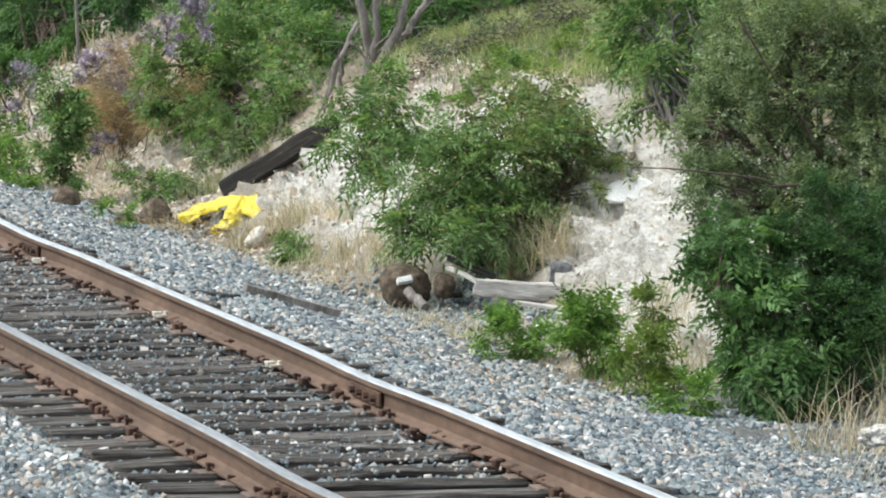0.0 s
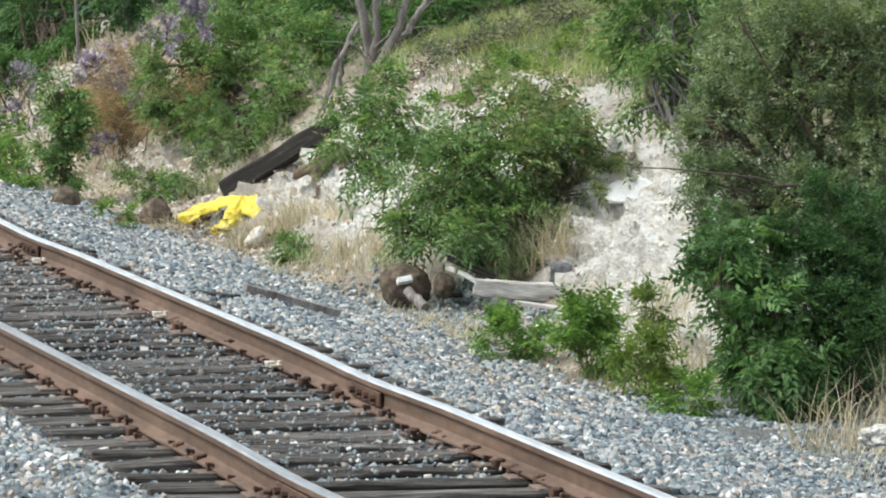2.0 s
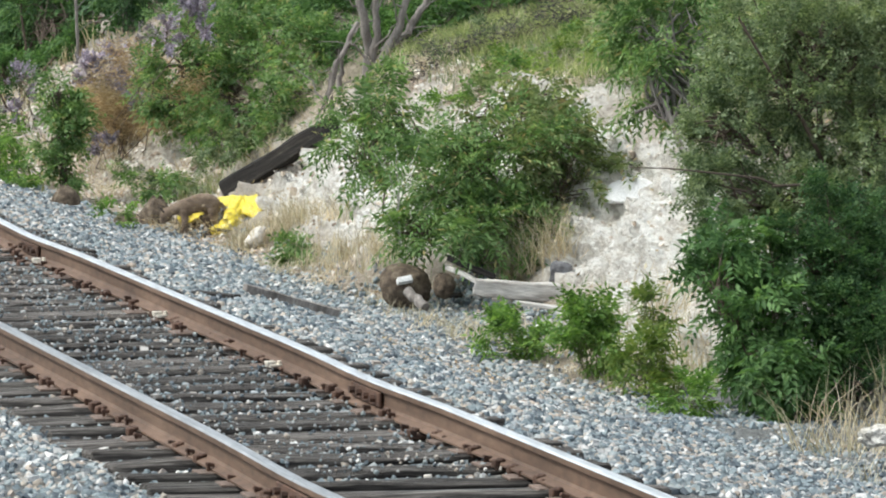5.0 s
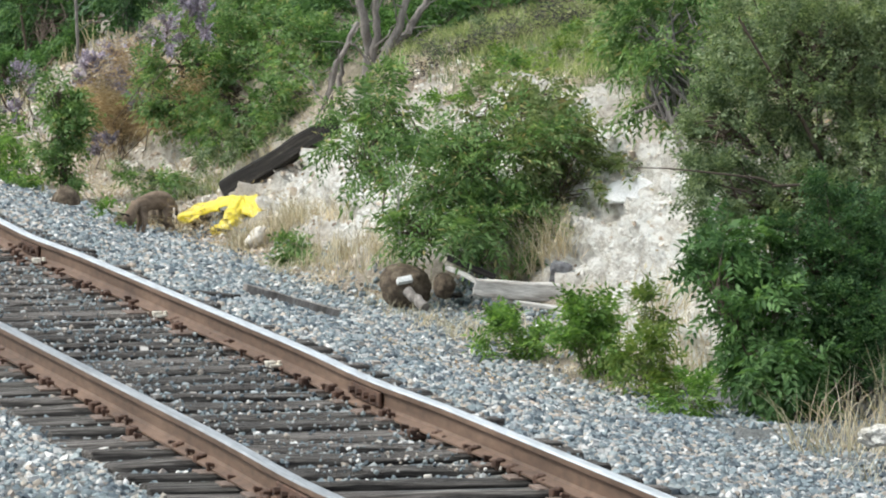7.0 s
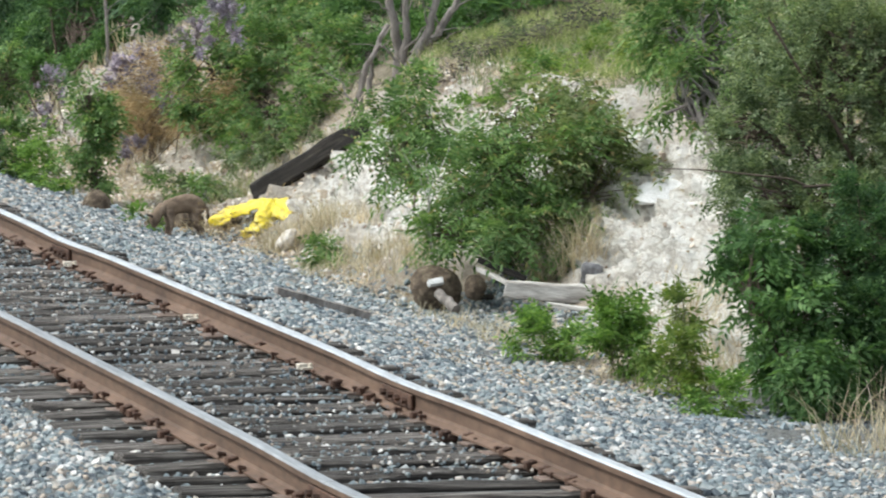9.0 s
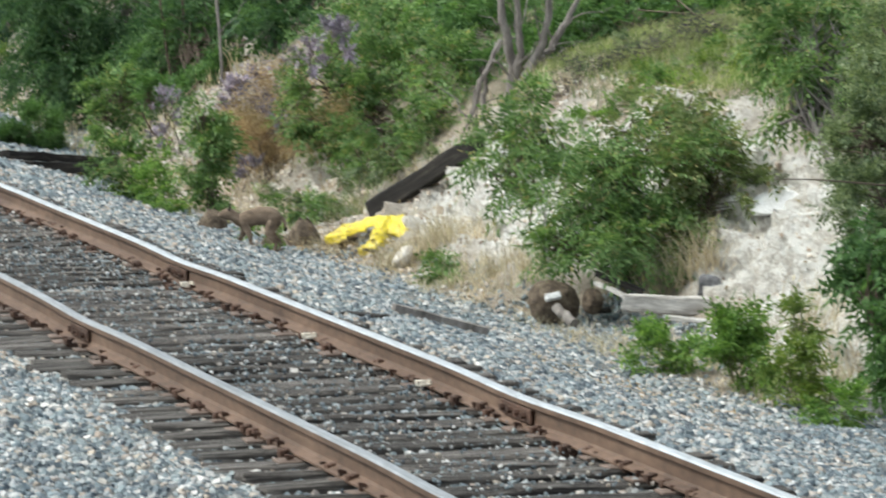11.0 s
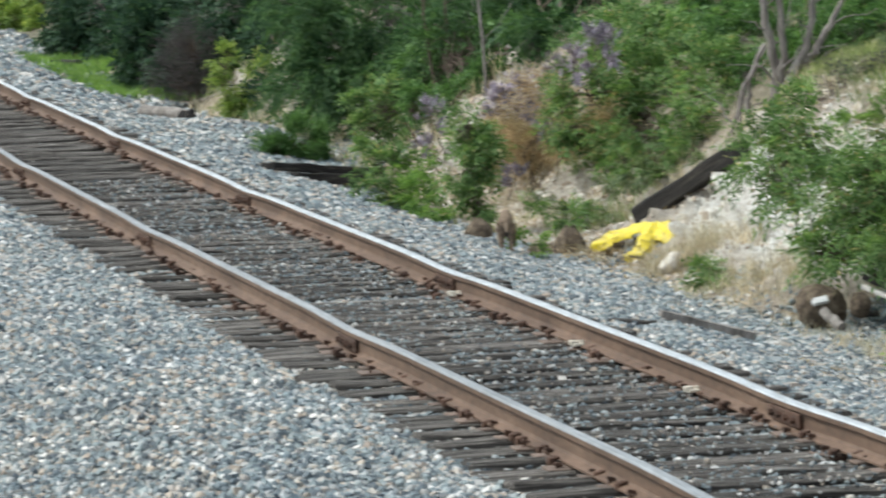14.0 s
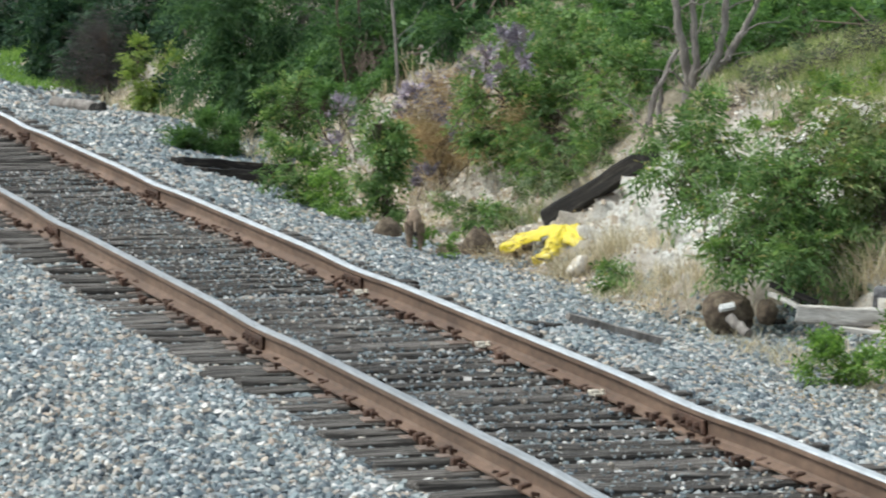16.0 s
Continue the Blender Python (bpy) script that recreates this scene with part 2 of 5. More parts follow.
def part(name, bm, material, parent, label="", smooth=False):
    """Links a bmesh, or a mesh, as one part under a thing or a part."""
    if isinstance(bm, bmesh.types.BMesh):
        me = bpy.data.meshes.new(name)
        bm.to_mesh(me)
        bm.free()
        if material:
            me.materials.append(material)
        if smooth:
            me.polygons.foreach_set("use_smooth", [True] * len(me.polygons))
    else:
        me = bm
    ob = new(name, me)
    ob.parent = parent
    return tagged(ob, label)


def box_bm(sx, sy, sz, at=(0, 0, 0), bevel=0.0, cuts=0, rough=0.0, seed=0):
    bm = bmesh.new()
    bmesh.ops.create_cube(bm, size=1)
    bmesh.ops.scale(bm, vec=(sx, sy, sz), verts=bm.verts)
    if bevel:
        bmesh.ops.bevel(bm, geom=bm.edges[:], offset=bevel, segments=1, affect="EDGES")
    if cuts:
        bmesh.ops.subdivide_edges(bm, edges=[e for e in bm.edges if e.calc_length() > 2.5 * bevel + 0.001], cuts=cuts, use_grid_fill=True)
    if rough:
        for v in bm.verts:
            v.co += noise.noise_vector(v.co * 4 + Vector((seed * 3.7, seed, 0))) * rough + noise.noise_vector(v.co * 19 + Vector((seed, 0, seed))) * rough * 0.4
    bmesh.ops.translate(bm, vec=at, verts=bm.verts)
    return bm


def rock_bm(size, seed, rough=0.3, level=3):
    bm = bmesh.new()
    bmesh.ops.create_icosphere(bm, subdivisions=level, radius=1)
    for v in bm.verts:
        p = v.co + Vector((seed * 5.3, seed * 1.7, seed * 2.9))
        k = 1 + rough * noise.noise(p * 1.1) + rough * 0.6 * noise.noise(p * 2.7) + rough * 0.35 * noise.noise(p * 6) + rough * 0.18 * noise.noise(p * 13)
        v.co = Vector((v.co.x * size[0], v.co.y * size[1], v.co.z * size[2])) * k
    return bm


def tube(verts, faces, path, radii, sides=6):
    """Adds a tapering tube along a path to the lists of corners and faces."""
    path = [Vector(p) for p in path]
    base = len(verts)
    for i, (p, r) in enumerate(zip(path, radii)):
        d = (path[min(i + 1, len(path) - 1)] - path[max(i - 1, 0)]).normalized()
        a = d.cross(Vector((0.31, 0.93, 0.2))).normalized()
        b = d.cross(a)
        for s in range(sides):
            w = 2 * math.pi * s / sides
            verts.append(p + (a * math.cos(w) + b * math.sin(w)) * r)
    for i in range(len(path) - 1):
        for s in range(sides):
            q, q2 = base + i * sides + s, base + i * sides + (s + 1) % sides
            faces.append((q, q2, q2 + sides, q + sides))


def wander(a, b, rng, n=6, sway=0.08):
    a, b = np.array(a, float), np.array(b, float)
    pts = [a + (b - a) * i / n for i in range(n + 1)]
    size = np.linalg.norm(b - a) * sway
    return [p + (rng.normal(size=3) * size * (0 < i) * (i < n + 1)) for i, p in enumerate(pts)]


# ---- the lie of the land: track centre line, shoulder and bank ----
TRACK_X, CURVE, GAUGE = 6.746, 0.000663, 1.505


def track_x(y):
    d = np.clip(np.asarray(y, float) - 45, -60, 105)
    return TRACK_X + CURVE * d * d / 2 + CURVE * d * (np.asarray(y, float) - 45 - d)


PROFILE = [(-400, -1.5), (-40, -0.9), (-7, -0.65), (-4.6, -0.5), (-2.6, 0.0), (-1.6, 0.0), (-1.3, -0.04), (-1.0, -0.042), (1.1, -0.042), (1.35, -0.05), (1.75, -0.08),
           (3.2, -0.5), (4.0, -0.5), (4.6, -0.2), (5.2, 0.3), (6.0, 0.95), (7.0, 1.3), (9.0, 1.75), (13.0, 2.5), (20.0, 3.8), (40.0, 7.0), (90.0, 12.0), (400.0, 20.0)]


def ground_z(x, y):
    """Height of the smooth ground; the bank's foot wanders a little along the track."""
    off = np.asarray(x, float) - track_x(y)
    w = 0.28 * np.sin(y * 0.43 + 1.0) + 0.2 * np.sin(y * 1.07) - 1.2 * np.clip((35.5 - y) / 3, 0, 1)
    k = np.clip((off - 3.0) / 1.2, 0, 1) * np.clip((14 - off) / 4, 0, 1)
    mound = 0.34 * np.exp(-((np.asarray(y, float) - 66.5) / 3.6) ** 2 - ((off - 3.1) / 0.75) ** 2)
    return np.interp(off + k * w, [p[0] for p in PROFILE], [p[1] for p in PROFILE]) + mound


from mathutils.bvhtree import BVHTree

# ---- ground ----
LIE = []


def surface_z(xs, ys):
    """Height of the broken surface, lumps and all."""
    out = []
    for x, y in zip(np.ravel(xs), np.ravel(ys)):
        hit = LIE[0].ray_cast(Vector((x, y, 60)), Vector((0, 0, -1)))[0]
        out.append(hit.z if hit else float(ground_z(x, y)))
    return np.array(out)


def build_ground():
    offs = np.unique(np.round(np.concatenate([[-400, -150, -60, -25, -12], np.arange(-8, -1.2, 0.4), np.arange(-1.2, 2.6, 0.25), np.arange(2.6, 4.0, 0.065), np.arange(4.0, 6.4, 0.036), np.arange(6.4, 8.2, 0.065), np.arange(8.4, 14, 0.3), np.arange(14, 40, 2), [45, 60, 90, 150, 250, 400]]), 3))
    ys = np.unique(np.round(np.concatenate([[-400, -150, -60, -20, 0, 10, 20, 26], np.arange(28, 35, 0.08), np.arange(35, 48.5, 0.048), np.arange(48.5, 66, 0.08), np.arange(66, 100, 0.3), np.arange(100, 150, 1.5), [160, 200, 260, 350, 500]]), 3))
    yy, oo = np.meshgrid(ys, offs, indexing="ij")
    xx = track_x(yy) + oo
    zz = ground_z(xx, yy)
    n = zz.size
    flat = np.stack([xx.ravel(), yy.ravel(), zz.ravel()], 1)
    o, y = oo.ravel(), yy.ravel()
    kinds = np.zeros((n, 4), np.float32)
    kinds[:, 3] = 1
    near = (o > 2.4) & (o < 14) & (y > 26) & (y < 100)
    for i in np.nonzero(near)[0]:
        p = Vector(flat[i])
        big, mid, small = noise.noise(p * 0.55), noise.noise(p * 1.6 + Vector((9, 0, 0))), noise.noise(p * 5.0)
        face = max(0.0, min(1.0, (o[i] - (4.65 if 38.3 < y[i] < 41.6 else 4.05) + 0.3 * mid) / 0.35)) * max(0.0, min(1.0, ((6.15 if y[i] < 45.3 else 5.7) + 0.5 * mid - o[i]) / 0.4))
        ridge = (0.5 - abs(noise.noise(Vector((p.x * 1.5, p.y * 1.1, p.z * 3.2))))) * 0.34 + (0.5 - abs(noise.noise(p * 4.3))) * 0.2 + noise.noise(p * 11) * 0.06
        f1, f2 = noise.voronoi(Vector((p.x * 2.0, p.y * 1.7, p.z * 4.0 + mid)))[0][:2], noise.voronoi(p * 5.5)[0][:2]
        f3 = noise.voronoi(Vector((p.x * 9.0 + p.z * 4, p.y * 7.0, p.z * 15.0)))[0][:2]
        crack = (min(1.0, (f1[1] - f1[0]) * 3.5) - 1) * 0.13 + (min(1.0, (f2[1] - f2[0]) * 3.0) - 1) * 0.06 + (min(1.0, (f3[1] - f3[0]) * 2.5) - 1) * 0.012
        lift = face * (ridge - 0.05 + crack) * (1.0 if y[i] < 48.5 else 0.6)
        flat[i, 0] -= lift * 0.8
        flat[i, 2] += lift * 0.6 + 0.03 * small + 0.05 * mid * min(1, max(0, o[i] - 3))
        chalk = face * max(0.0, min(1.0, 1.5 + 1.2 * mid + 0.7 * small)) * (1.0 if y[i] < 48 else 0.35)
        grass = max(0.0, min(1.0, (o[i] - 6.2 + 0.9 * mid) / 0.7)) * max(0.6, min(1.0, 0.85 + big))
        gravel = max(0.0, min(1.0, ((5.0 if y[i] < 34.5 else 4.5 if 38.0 < y[i] < 41.2 else 3.35) + 0.35 * mid + 0.3 * small - o[i]) / 0.2))
        kinds[i, :3] = chalk, grass, gravel
    kinds[o <= 2.4, 2] = 1
    kinds[(o < -9), 1], kinds[(o < -9), 2] = 1, 0
    kinds[(o >= 14), 1] = 1
    kinds[(~near) & (o > 2.4) & (o < 14), 1] = 0.7
    r, c = zz.shape
    idx = np.arange(n).reshape(r, c)
    faces = np.stack([idx[:-1, :-1], idx[:-1, 1:], idx[1:, 1:], idx[1:, :-1]], -1).reshape(-1, 4)
    me = mesh_of("ground", flat, faces, GROUND, smooth=True)
    att = me.color_attributes.new("kinds", "FLOAT_COLOR", "POINT")
    att.data.foreach_set("color", kinds.ravel())
    LIE.append(BVHTree.FromPolygons([tuple(v) for v in flat], [tuple(int(k) for k in f) for f in faces]))
    tagged(new("ground", me), "gravelly ground rising into a chalky weed-grown bank", "ground", kind="structure")


build_ground()


# ---- ballast ----
def stones(rng, n, off_lo, off_hi, y_lo, y_hi, size, rise=0.0, broken=False):
    """Corners and faces of up to n angular stones strewn over a strip of the ground, within the wedge of the plan that the place takes up."""
    y = rng.uniform(y_lo, y_hi, n)
    off = rng.uniform(off_lo, off_hi, n)
    x = track_x(y) + off
    seen = (y > 26.3) & (x > 0.093 * y) & (x < 0.362 * y + 0.2)
    x, y, n = x[seen], y[seen], int(seen.sum())
    z = (surface_z(x, y) if broken else ground_z(x, y)) + rise + rng.uniform(-0.4, 0.25, n) * size
    base = np.array([(a, b, c) for a in (-1, 1) for b in (-1, 1) for c in (-1, 1)], float)
    v = base[None] * rng.uniform(0.5, 1.0, (n, 8, 3))
    v *= (size * 0.5 * np.clip(rng.lognormal(0, 0.34, (n, 1, 1)), 0.5, 1.55)) * rng.uniform(0.65, 1.2, (n, 1, 3))
    q = rng.normal(size=(n, 4))
    q /= np.linalg.norm(q, axis=1, keepdims=True)
    w, a, b, c = q.T
    rot = np.stack([np.stack([1 - 2 * (b * b + c * c), 2 * (a * b - c * w), 2 * (a * c + b * w)], -1),
                    np.stack([2 * (a * b + c * w), 1 - 2 * (a * a + c * c), 2 * (b * c - a * w)], -1),
                    np.stack([2 * (a * c - b * w), 2 * (b * c + a * w), 1 - 2 * (a * a + b * b)], -1)], 1)
    v = np.einsum("nij,nkj->nki", rot, v) + np.stack([x, y, z], 1)[:, None]
    f = np.array([(0, 1, 3, 2), (4, 6, 7, 5), (0, 4, 5, 1), (2, 3, 7, 6), (0, 2, 6, 4), (1, 5, 7, 3)])
    return v.reshape(-1, 3), (np.arange(n)[:, None, None] * 8 + f[None]).reshape(-1, 4)


def build_ballast():
    rng = np.random.default_rng(5)
    bits = [
        stones(rng, 52000, 1.0, 3.6, 26.3, 50, 0.039), stones(rng, 4500, 3.3, 4.2, 27, 50, 0.036), stones(rng, 4200, 3.2, 4.6, 38.0, 41.2, 0.036), stones(rng, 52000, -4.8, -1.22, 25.5, 50, 0.038),
        stones(rng, 23000, -1.25, 1.2, 27, 50, 0.034, -0.003), stones(rng, 4600, -0.7, 1.25, 27, 55, 0.018, 0.05), stones(rng, 10000, 3.3, 5.2, 25.5, 34.8, 0.036),
        stones(rng, 19000, 1.0, 3.4, 50, 75, 0.055), stones(rng, 4500, 3.2, 4.4, 61, 71, 0.06), stones(rng, 10000, -3.0, -1.22, 50, 70, 0.06), stones(rng, 6500, -1.2, 1.2, 50, 75, 0.042, -0.018),
        stones(rng, 11000, 1.0, 3.8, 75, 125, 0.085), stones(rng, 4000, -1.3, 1.2, 75, 120, 0.07),
    ]
    vs, fs, k = [], [], 0
    for v, f in bits:
        vs.append(v)
        fs.append(f + k)
        k += len(v)
    me = mesh_of("ballast", np.concatenate(vs), np.concatenate(fs), STONE)
    me.polygons.foreach_set("use_smooth", np.repeat(rng.random(len(me.polygons) // 6) < 0.5, 6))
    tagged(new("ballast", me), "blue-grey crushed stone ballast round the ties", "ballast", kind="stuff")


build_ballast()

def build_rubble():
    """Broken chalk and soil lumps lying on the bank."""
    rng = np.random.default_rng(8)
    bits = [stones(rng, 700, 4.2, 6.2, 34, 43, 0.032, -0.008, broken=True), stones(rng, 50, 4.2, 6.1, 36, 44, 0.07, -0.015, broken=True), stones(rng, 5500, 3.6, 4.9, 49.5, 60, 0.045, -0.01, broken=True),
            stones(rng, 1500, 3.6, 5.6, 43, 50, 0.036, -0.008, broken=True), stones(rng, 500, 5.5, 6.2, 44, 48, 0.05, -0.008, broken=True), stones(rng, 110, 4.1, 5.4, 43.5, 54, 0.085, -0.02, broken=True)]
    k, vs, fs = 0, [], []
    for v, f in bits:
        vs.append(v)
        fs.append(f + k)
        k += len(v)
    tagged(new("chalk_rubble", mesh_of("chalk_rubble", np.concatenate(vs), np.concatenate(fs), CHALK_BITS)), "broken white and tan chalk on the bank", "rubble", kind="stuff")


build_rubble()

# ---- track ----
RAIL_LEN, FOOT = 10.06, 0.012
SECTION = [(-0.070, 0.0), (0.070, 0.0), (0.070, 0.011), (0.018, 0.028), (0.009, 0.042), (0.009, 0.118), (0.034, 0.130), (0.035, 0.158), (0.027, 0.168), (-0.027, 0.168), (-0.035, 0.158), (-0.034, 0.130), (-0.009, 0.118), (-0.009, 0.042), (-0.018, 0.028), (-0.070, 0.011)]


def rail_dip(y, start):
    """Rails sag a little at their joints."""
    d = np.abs((y - start + RAIL_LEN / 2) % RAIL_LEN - RAIL_LEN / 2)
    return 0.006 - 0.02 * math.exp(-(d / 1.1) ** 2)


def rail_path(off, y, start):
    return Vector((float(track_x(y)) + off, y, FOOT + rail_dip(y, start)))


def build_rail(off, y0, start):
    """One length of rail with a pair of bolted joint bars at its near end."""
    steps = 24
    verts, faces = [], []
    k = len(SECTION)
    for i in range(steps + 1):
        y = y0 + 0.004 + (RAIL_LEN - 0.008) * i / steps
        p = rail_path(off, y, start)
        verts += [(p.x + sx, p.y, p.z + sz) for sx, sz in SECTION]
    for i in range(steps):
        faces += [(i * k + j, i * k + (j + 1) % k, (i + 1) * k + (j + 1) % k, (i + 1) * k + j) for j in range(k)]
    # the near rail's head is darker and rougher than the far rail's
    me = mesh_of("rail", verts, faces, RUST, POLISHED if off > 0 else DULL_HEAD)
    for i, poly in enumerate(me.polygons):
        poly.material_index = int(i % k in (8, 9))
    me.update()
    ob = tagged(new("rail", me), "rust-brown steel rail with a bright worn head", "rail", "rails of the track")
    for side in (-1, 1):
        p = rail_path(off, y0, start)
        bar = part("joint_bar", box_bm(0.022, 0.66, 0.085, (p.x + side * 0.026, y0, p.z + 0.078), 0.006), DARK_IRON if side < 0 else RUST, ob, "dark rusted joint bar")
        for dy in (-0.24, -0.08, 0.08, 0.24):
            bm = bmesh.new()
            bmesh.ops.create_cone(bm, cap_ends=True, segments=6, radius1=0.022, radius2=0.020, depth=0.04, matrix=pose(p.x + side * 0.05, y0 + dy, p.z + 0.08, 0, 90, 0))
            part("bolt", bm, DARK_IRON, bar)


for off, start in ((GAUGE / 2, 29.97), (-GAUGE / 2, 35.70)):
    for n in range(-2, 10):
        build_rail(off, start + n * RAIL_LEN, start)


def build_new_anchors():
    """A few pale new clips on the foot of one rail."""
    for y in (35.15, 31.95, 39.35):
        bm = bmesh.new()
        for sx, sy, sz, x, z in ((0.075, 0.09, 0.018, 0, 0.0), (0.02, 0.03, 0.03, 0.035, 0.014), (0.06, 0.05, 0.02, -0.02, 0.018)):
            bmesh.ops.create_cube(bm, size=1, matrix=pose(float(track_x(y)) + GAUGE / 2 - 0.09 + x, y, 0.036 + z, 0, 0, 12) @ Matrix.Diagonal((sx, sy, sz, 1)))
        bmesh.ops.bevel(bm, geom=bm.edges[:], offset=0.003, segments=1, affect="EDGES")
        tagged(new("rail_clip", part_mesh("rail_clip", bm, PALE)), "pale cream-coloured new clip on the rail foot", "rail clip", "new rail clips")


def tie_mesh(seed):
    return part_mesh("railroad_tie", box_bm(2.6, 0.205 + 0.008 * seed, 0.17, (0, 0, -0.085), 0.014, 6, 0.026, seed), TIE)


def part_mesh(name, bm, material):
    me = bpy.data.meshes.new(name)
    bm.to_mesh(me)
    bm.free()
    me.materials.append(material)
    return me


def anchor_bm():
    """A forged clip that hugs the rail foot beside a tie."""
    bm = bmesh.new()
    for sx, sy, sz, x, y, z in ((0.045, 0.05, 0.045, -0.085, 0, 0.01), (0.2, 0.03, 0.025, 0, 0, -0.012), (0.03, 0.06, 0.02, -0.062, 0, 0.03)):
        bmesh.ops.create_cube(bm, size=1, matrix=pose(x, y, z, 0, 0, 9) @ Matrix.Diagonal((sx, sy, sz, 1)))
    bmesh.ops.bevel(bm, geom=bm.edges[:], offset=0.006, segments=1, affect="EDGES")
    return bm


def spike_bm():
    bm = bmesh.new()
    bmesh.ops.create_cube(bm, size=1, matrix=pose(0, 0, 0.008) @ Matrix.Diagonal((0.018, 0.018, 0.04, 1)))
    bmesh.ops.create_cube(bm, size=1, matrix=pose(0.008, 0, 0.03, 0, 12, 0) @ Matrix.Diagonal((0.046, 0.034, 0.02, 1)))
    bmesh.ops.bevel(bm, geom=bm.edges[:], offset=0.004, segments=1, affect="EDGES")
    return bm


def build_ties():
    rng = np.random.default_rng(11)
    meshes = [tie_mesh(s) for s in range(6)]
    plate = part_mesh("tie_plate", box_bm(0.31, 0.18, 0.018, (0, 0, 0), 0.004), PLATE)
    spike = part_mesh("spike", spike_bm(), DARK_IRON)
    clip = part_mesh("rail_anchor", anchor_bm(), DARK_IRON)
    y, count = 20.2, 0
    while y < 132:
        ang = math.degrees(math.atan(CURVE * (min(y, 150) - 45)))
        tie = tagged(new("railroad_tie", meshes[rng.integers(6)]), "cracked weathered grey-black wooden railway tie in ballast", "railway tie", "ties under the rails")
        tie.matrix_basis = pose(float(track_x(y)) + rng.normal() * 0.035, y, float(np.clip(rng.normal() * 0.008 - 0.004, -0.02, 0.005)), rng.normal() * 1.3, rng.normal() * 0.3, -ang + rng.normal() * 1.0)
        for s in (-1, 1):
            p = part("tie_plate", plate, None, tie)
            p.location = (s * GAUGE / 2, 0, 0.004)
            if y < 90:
                for e in (-1, 1):
                    k = part("spike", spike, None, tie)
                    k.location, k.rotation_euler = (s * GAUGE / 2 + e * 0.088, rng.uniform(-0.05, 0.05), rng.uniform(0.0, 0.02)), (0, 0, math.pi if e > 0 else 0)
                if y < 75 and rng.random() < 0.75:
                    k = part("rail_anchor", clip, None, tie)
                    k.location = (s * GAUGE / 2, rng.choice((-0.15, 0.15)), 0.015)
        y += 0.503 + rng.normal() * 0.02
        count += 1


build_ties()
build_new_anchors()


# ---- plants ----
STYLES = {  # sprays to the square metre of crown, stalk, leaflets, leaf length, leaf width, droop
    "feather": (400, 0.25, 13, 0.072, 0.021, 0.5), "ash": (480, 0.17, 9, 0.062, 0.025, 0.35), "small": (1500, 0.12, 9, 0.032, 0.017, 0.1),
    "weed": (850, 0.14, 9, 0.055, 0.021, 0.3), "willow": (380, 0.30, 13, 0.09, 0.022, 1.0), "far": (240, 0.28, 9, 0.11, 0.05, 0.5), "flower": (420, 0.10, 9, 0.032, 0.024, 0.0),
    "broad": (420, 0.19, 11, 0.070, 0.027, 0.6),
    "brush": (420, 0.25, 9, 0.08, 0.007, 0.1), "twigs": (420, 0.30, 9, 0.09, 0.006, 0.0),
}


def leaf_cloud(rng, blobs, style, thick=1.0):
    """Corners and faces of feathered leaves that fill ragged lobes, thicker towards their outsides."""
    per, stalk, m, length, width, droop = STYLES[style]
    starts, ways = [], []
    for x, y, z, rx, ry, rz in blobs:
        n = max(8, int(per * thick * 4 * rx * rz))
        c = max(4, n // (34 if style == "small" else 13))
        pick = rng.integers(c, size=n)
        d = rng.normal(size=(c, 3))[pick] + rng.normal(size=(n, 3)) * 0.2
        d /= np.linalg.norm(d, axis=1, keepdims=True)
        k = np.clip((rng.uniform(0.1, 1.0, (c, 1)) ** 0.5)[pick] + rng.normal(size=(n, 1)) * 0.06, 0.05, 1.1)
        lump = 1 + 0.28 * np.sin(d[:, :1] * 5 + x * 7) * np.cos(d[:, 2:] * 6 + z * 5) + 0.12 * rng.normal(size=(n, 1))
        starts.append(np.array((x, y, z)) + d * k * lump * np.array((rx, ry, rz)) * 0.92)
        w = d * 0.8 + rng.normal(size=(n, 3)) * 0.55 + np.array((0, 0, 0.25 - 0.6 * droop))
        ways.append(w / np.linalg.norm(w, axis=1, keepdims=True))
    o, d = np.concatenate(starts), np.concatenate(ways)
    n = len(o)
    up = np.array((0, 0, 1.0)) + rng.normal(size=(n, 3)) * 0.45
    side = np.cross(d, up)
    side /= np.linalg.norm(side, axis=1, keepdims=True) + 1e-6
    up = np.cross(side, d)
    size = rng.uniform(0.65, 1.25, (n, 1))
    verts = np.zeros((n, m, 4, 3))
    for j in range(m):
        s = (j // 2 + 1) / (m // 2 + 1)
        hand_side = 0 if j == m - 1 else (1 if j % 2 else -1)
        base = o + d * (stalk * size * s) - np.array((0, 0, 1.0)) * (droop * stalk * size * s * s * 0.6)
        way = d * (0.45 if hand_side else 1.0) + side * hand_side * 0.9 - np.array((0, 0, 1.0)) * droop * 0.5 + rng.normal(size=(n, 3)) * 0.16
        way /= np.linalg.norm(way, axis=1, keepdims=True)
        across = np.cross(way, up + rng.normal(size=(n, 3)) * 0.25)
        across /= np.linalg.norm(across, axis=1, keepdims=True) + 1e-6
        ln = length * size * rng.uniform(0.75, 1.15, (n, 1))
        verts[:, j, 0] = base
        verts[:, j, 1] = base + way * ln * 0.45 + across * width * 0.5 * size + up * width * 0.12
        verts[:, j, 2] = base + way * ln - np.array((0, 0, 1.0)) * ln * 0.12
        verts[:, j, 3] = base + way * ln * 0.45 - across * width * 0.5 * size + up * width * 0.12
    q = np.arange(n * m)[:, None] * 4
    faces = np.concatenate([q + np.array((0, 1, 2)), q + np.array((0, 2, 3))], 0)
    return verts.reshape(-1, 3), faces, o


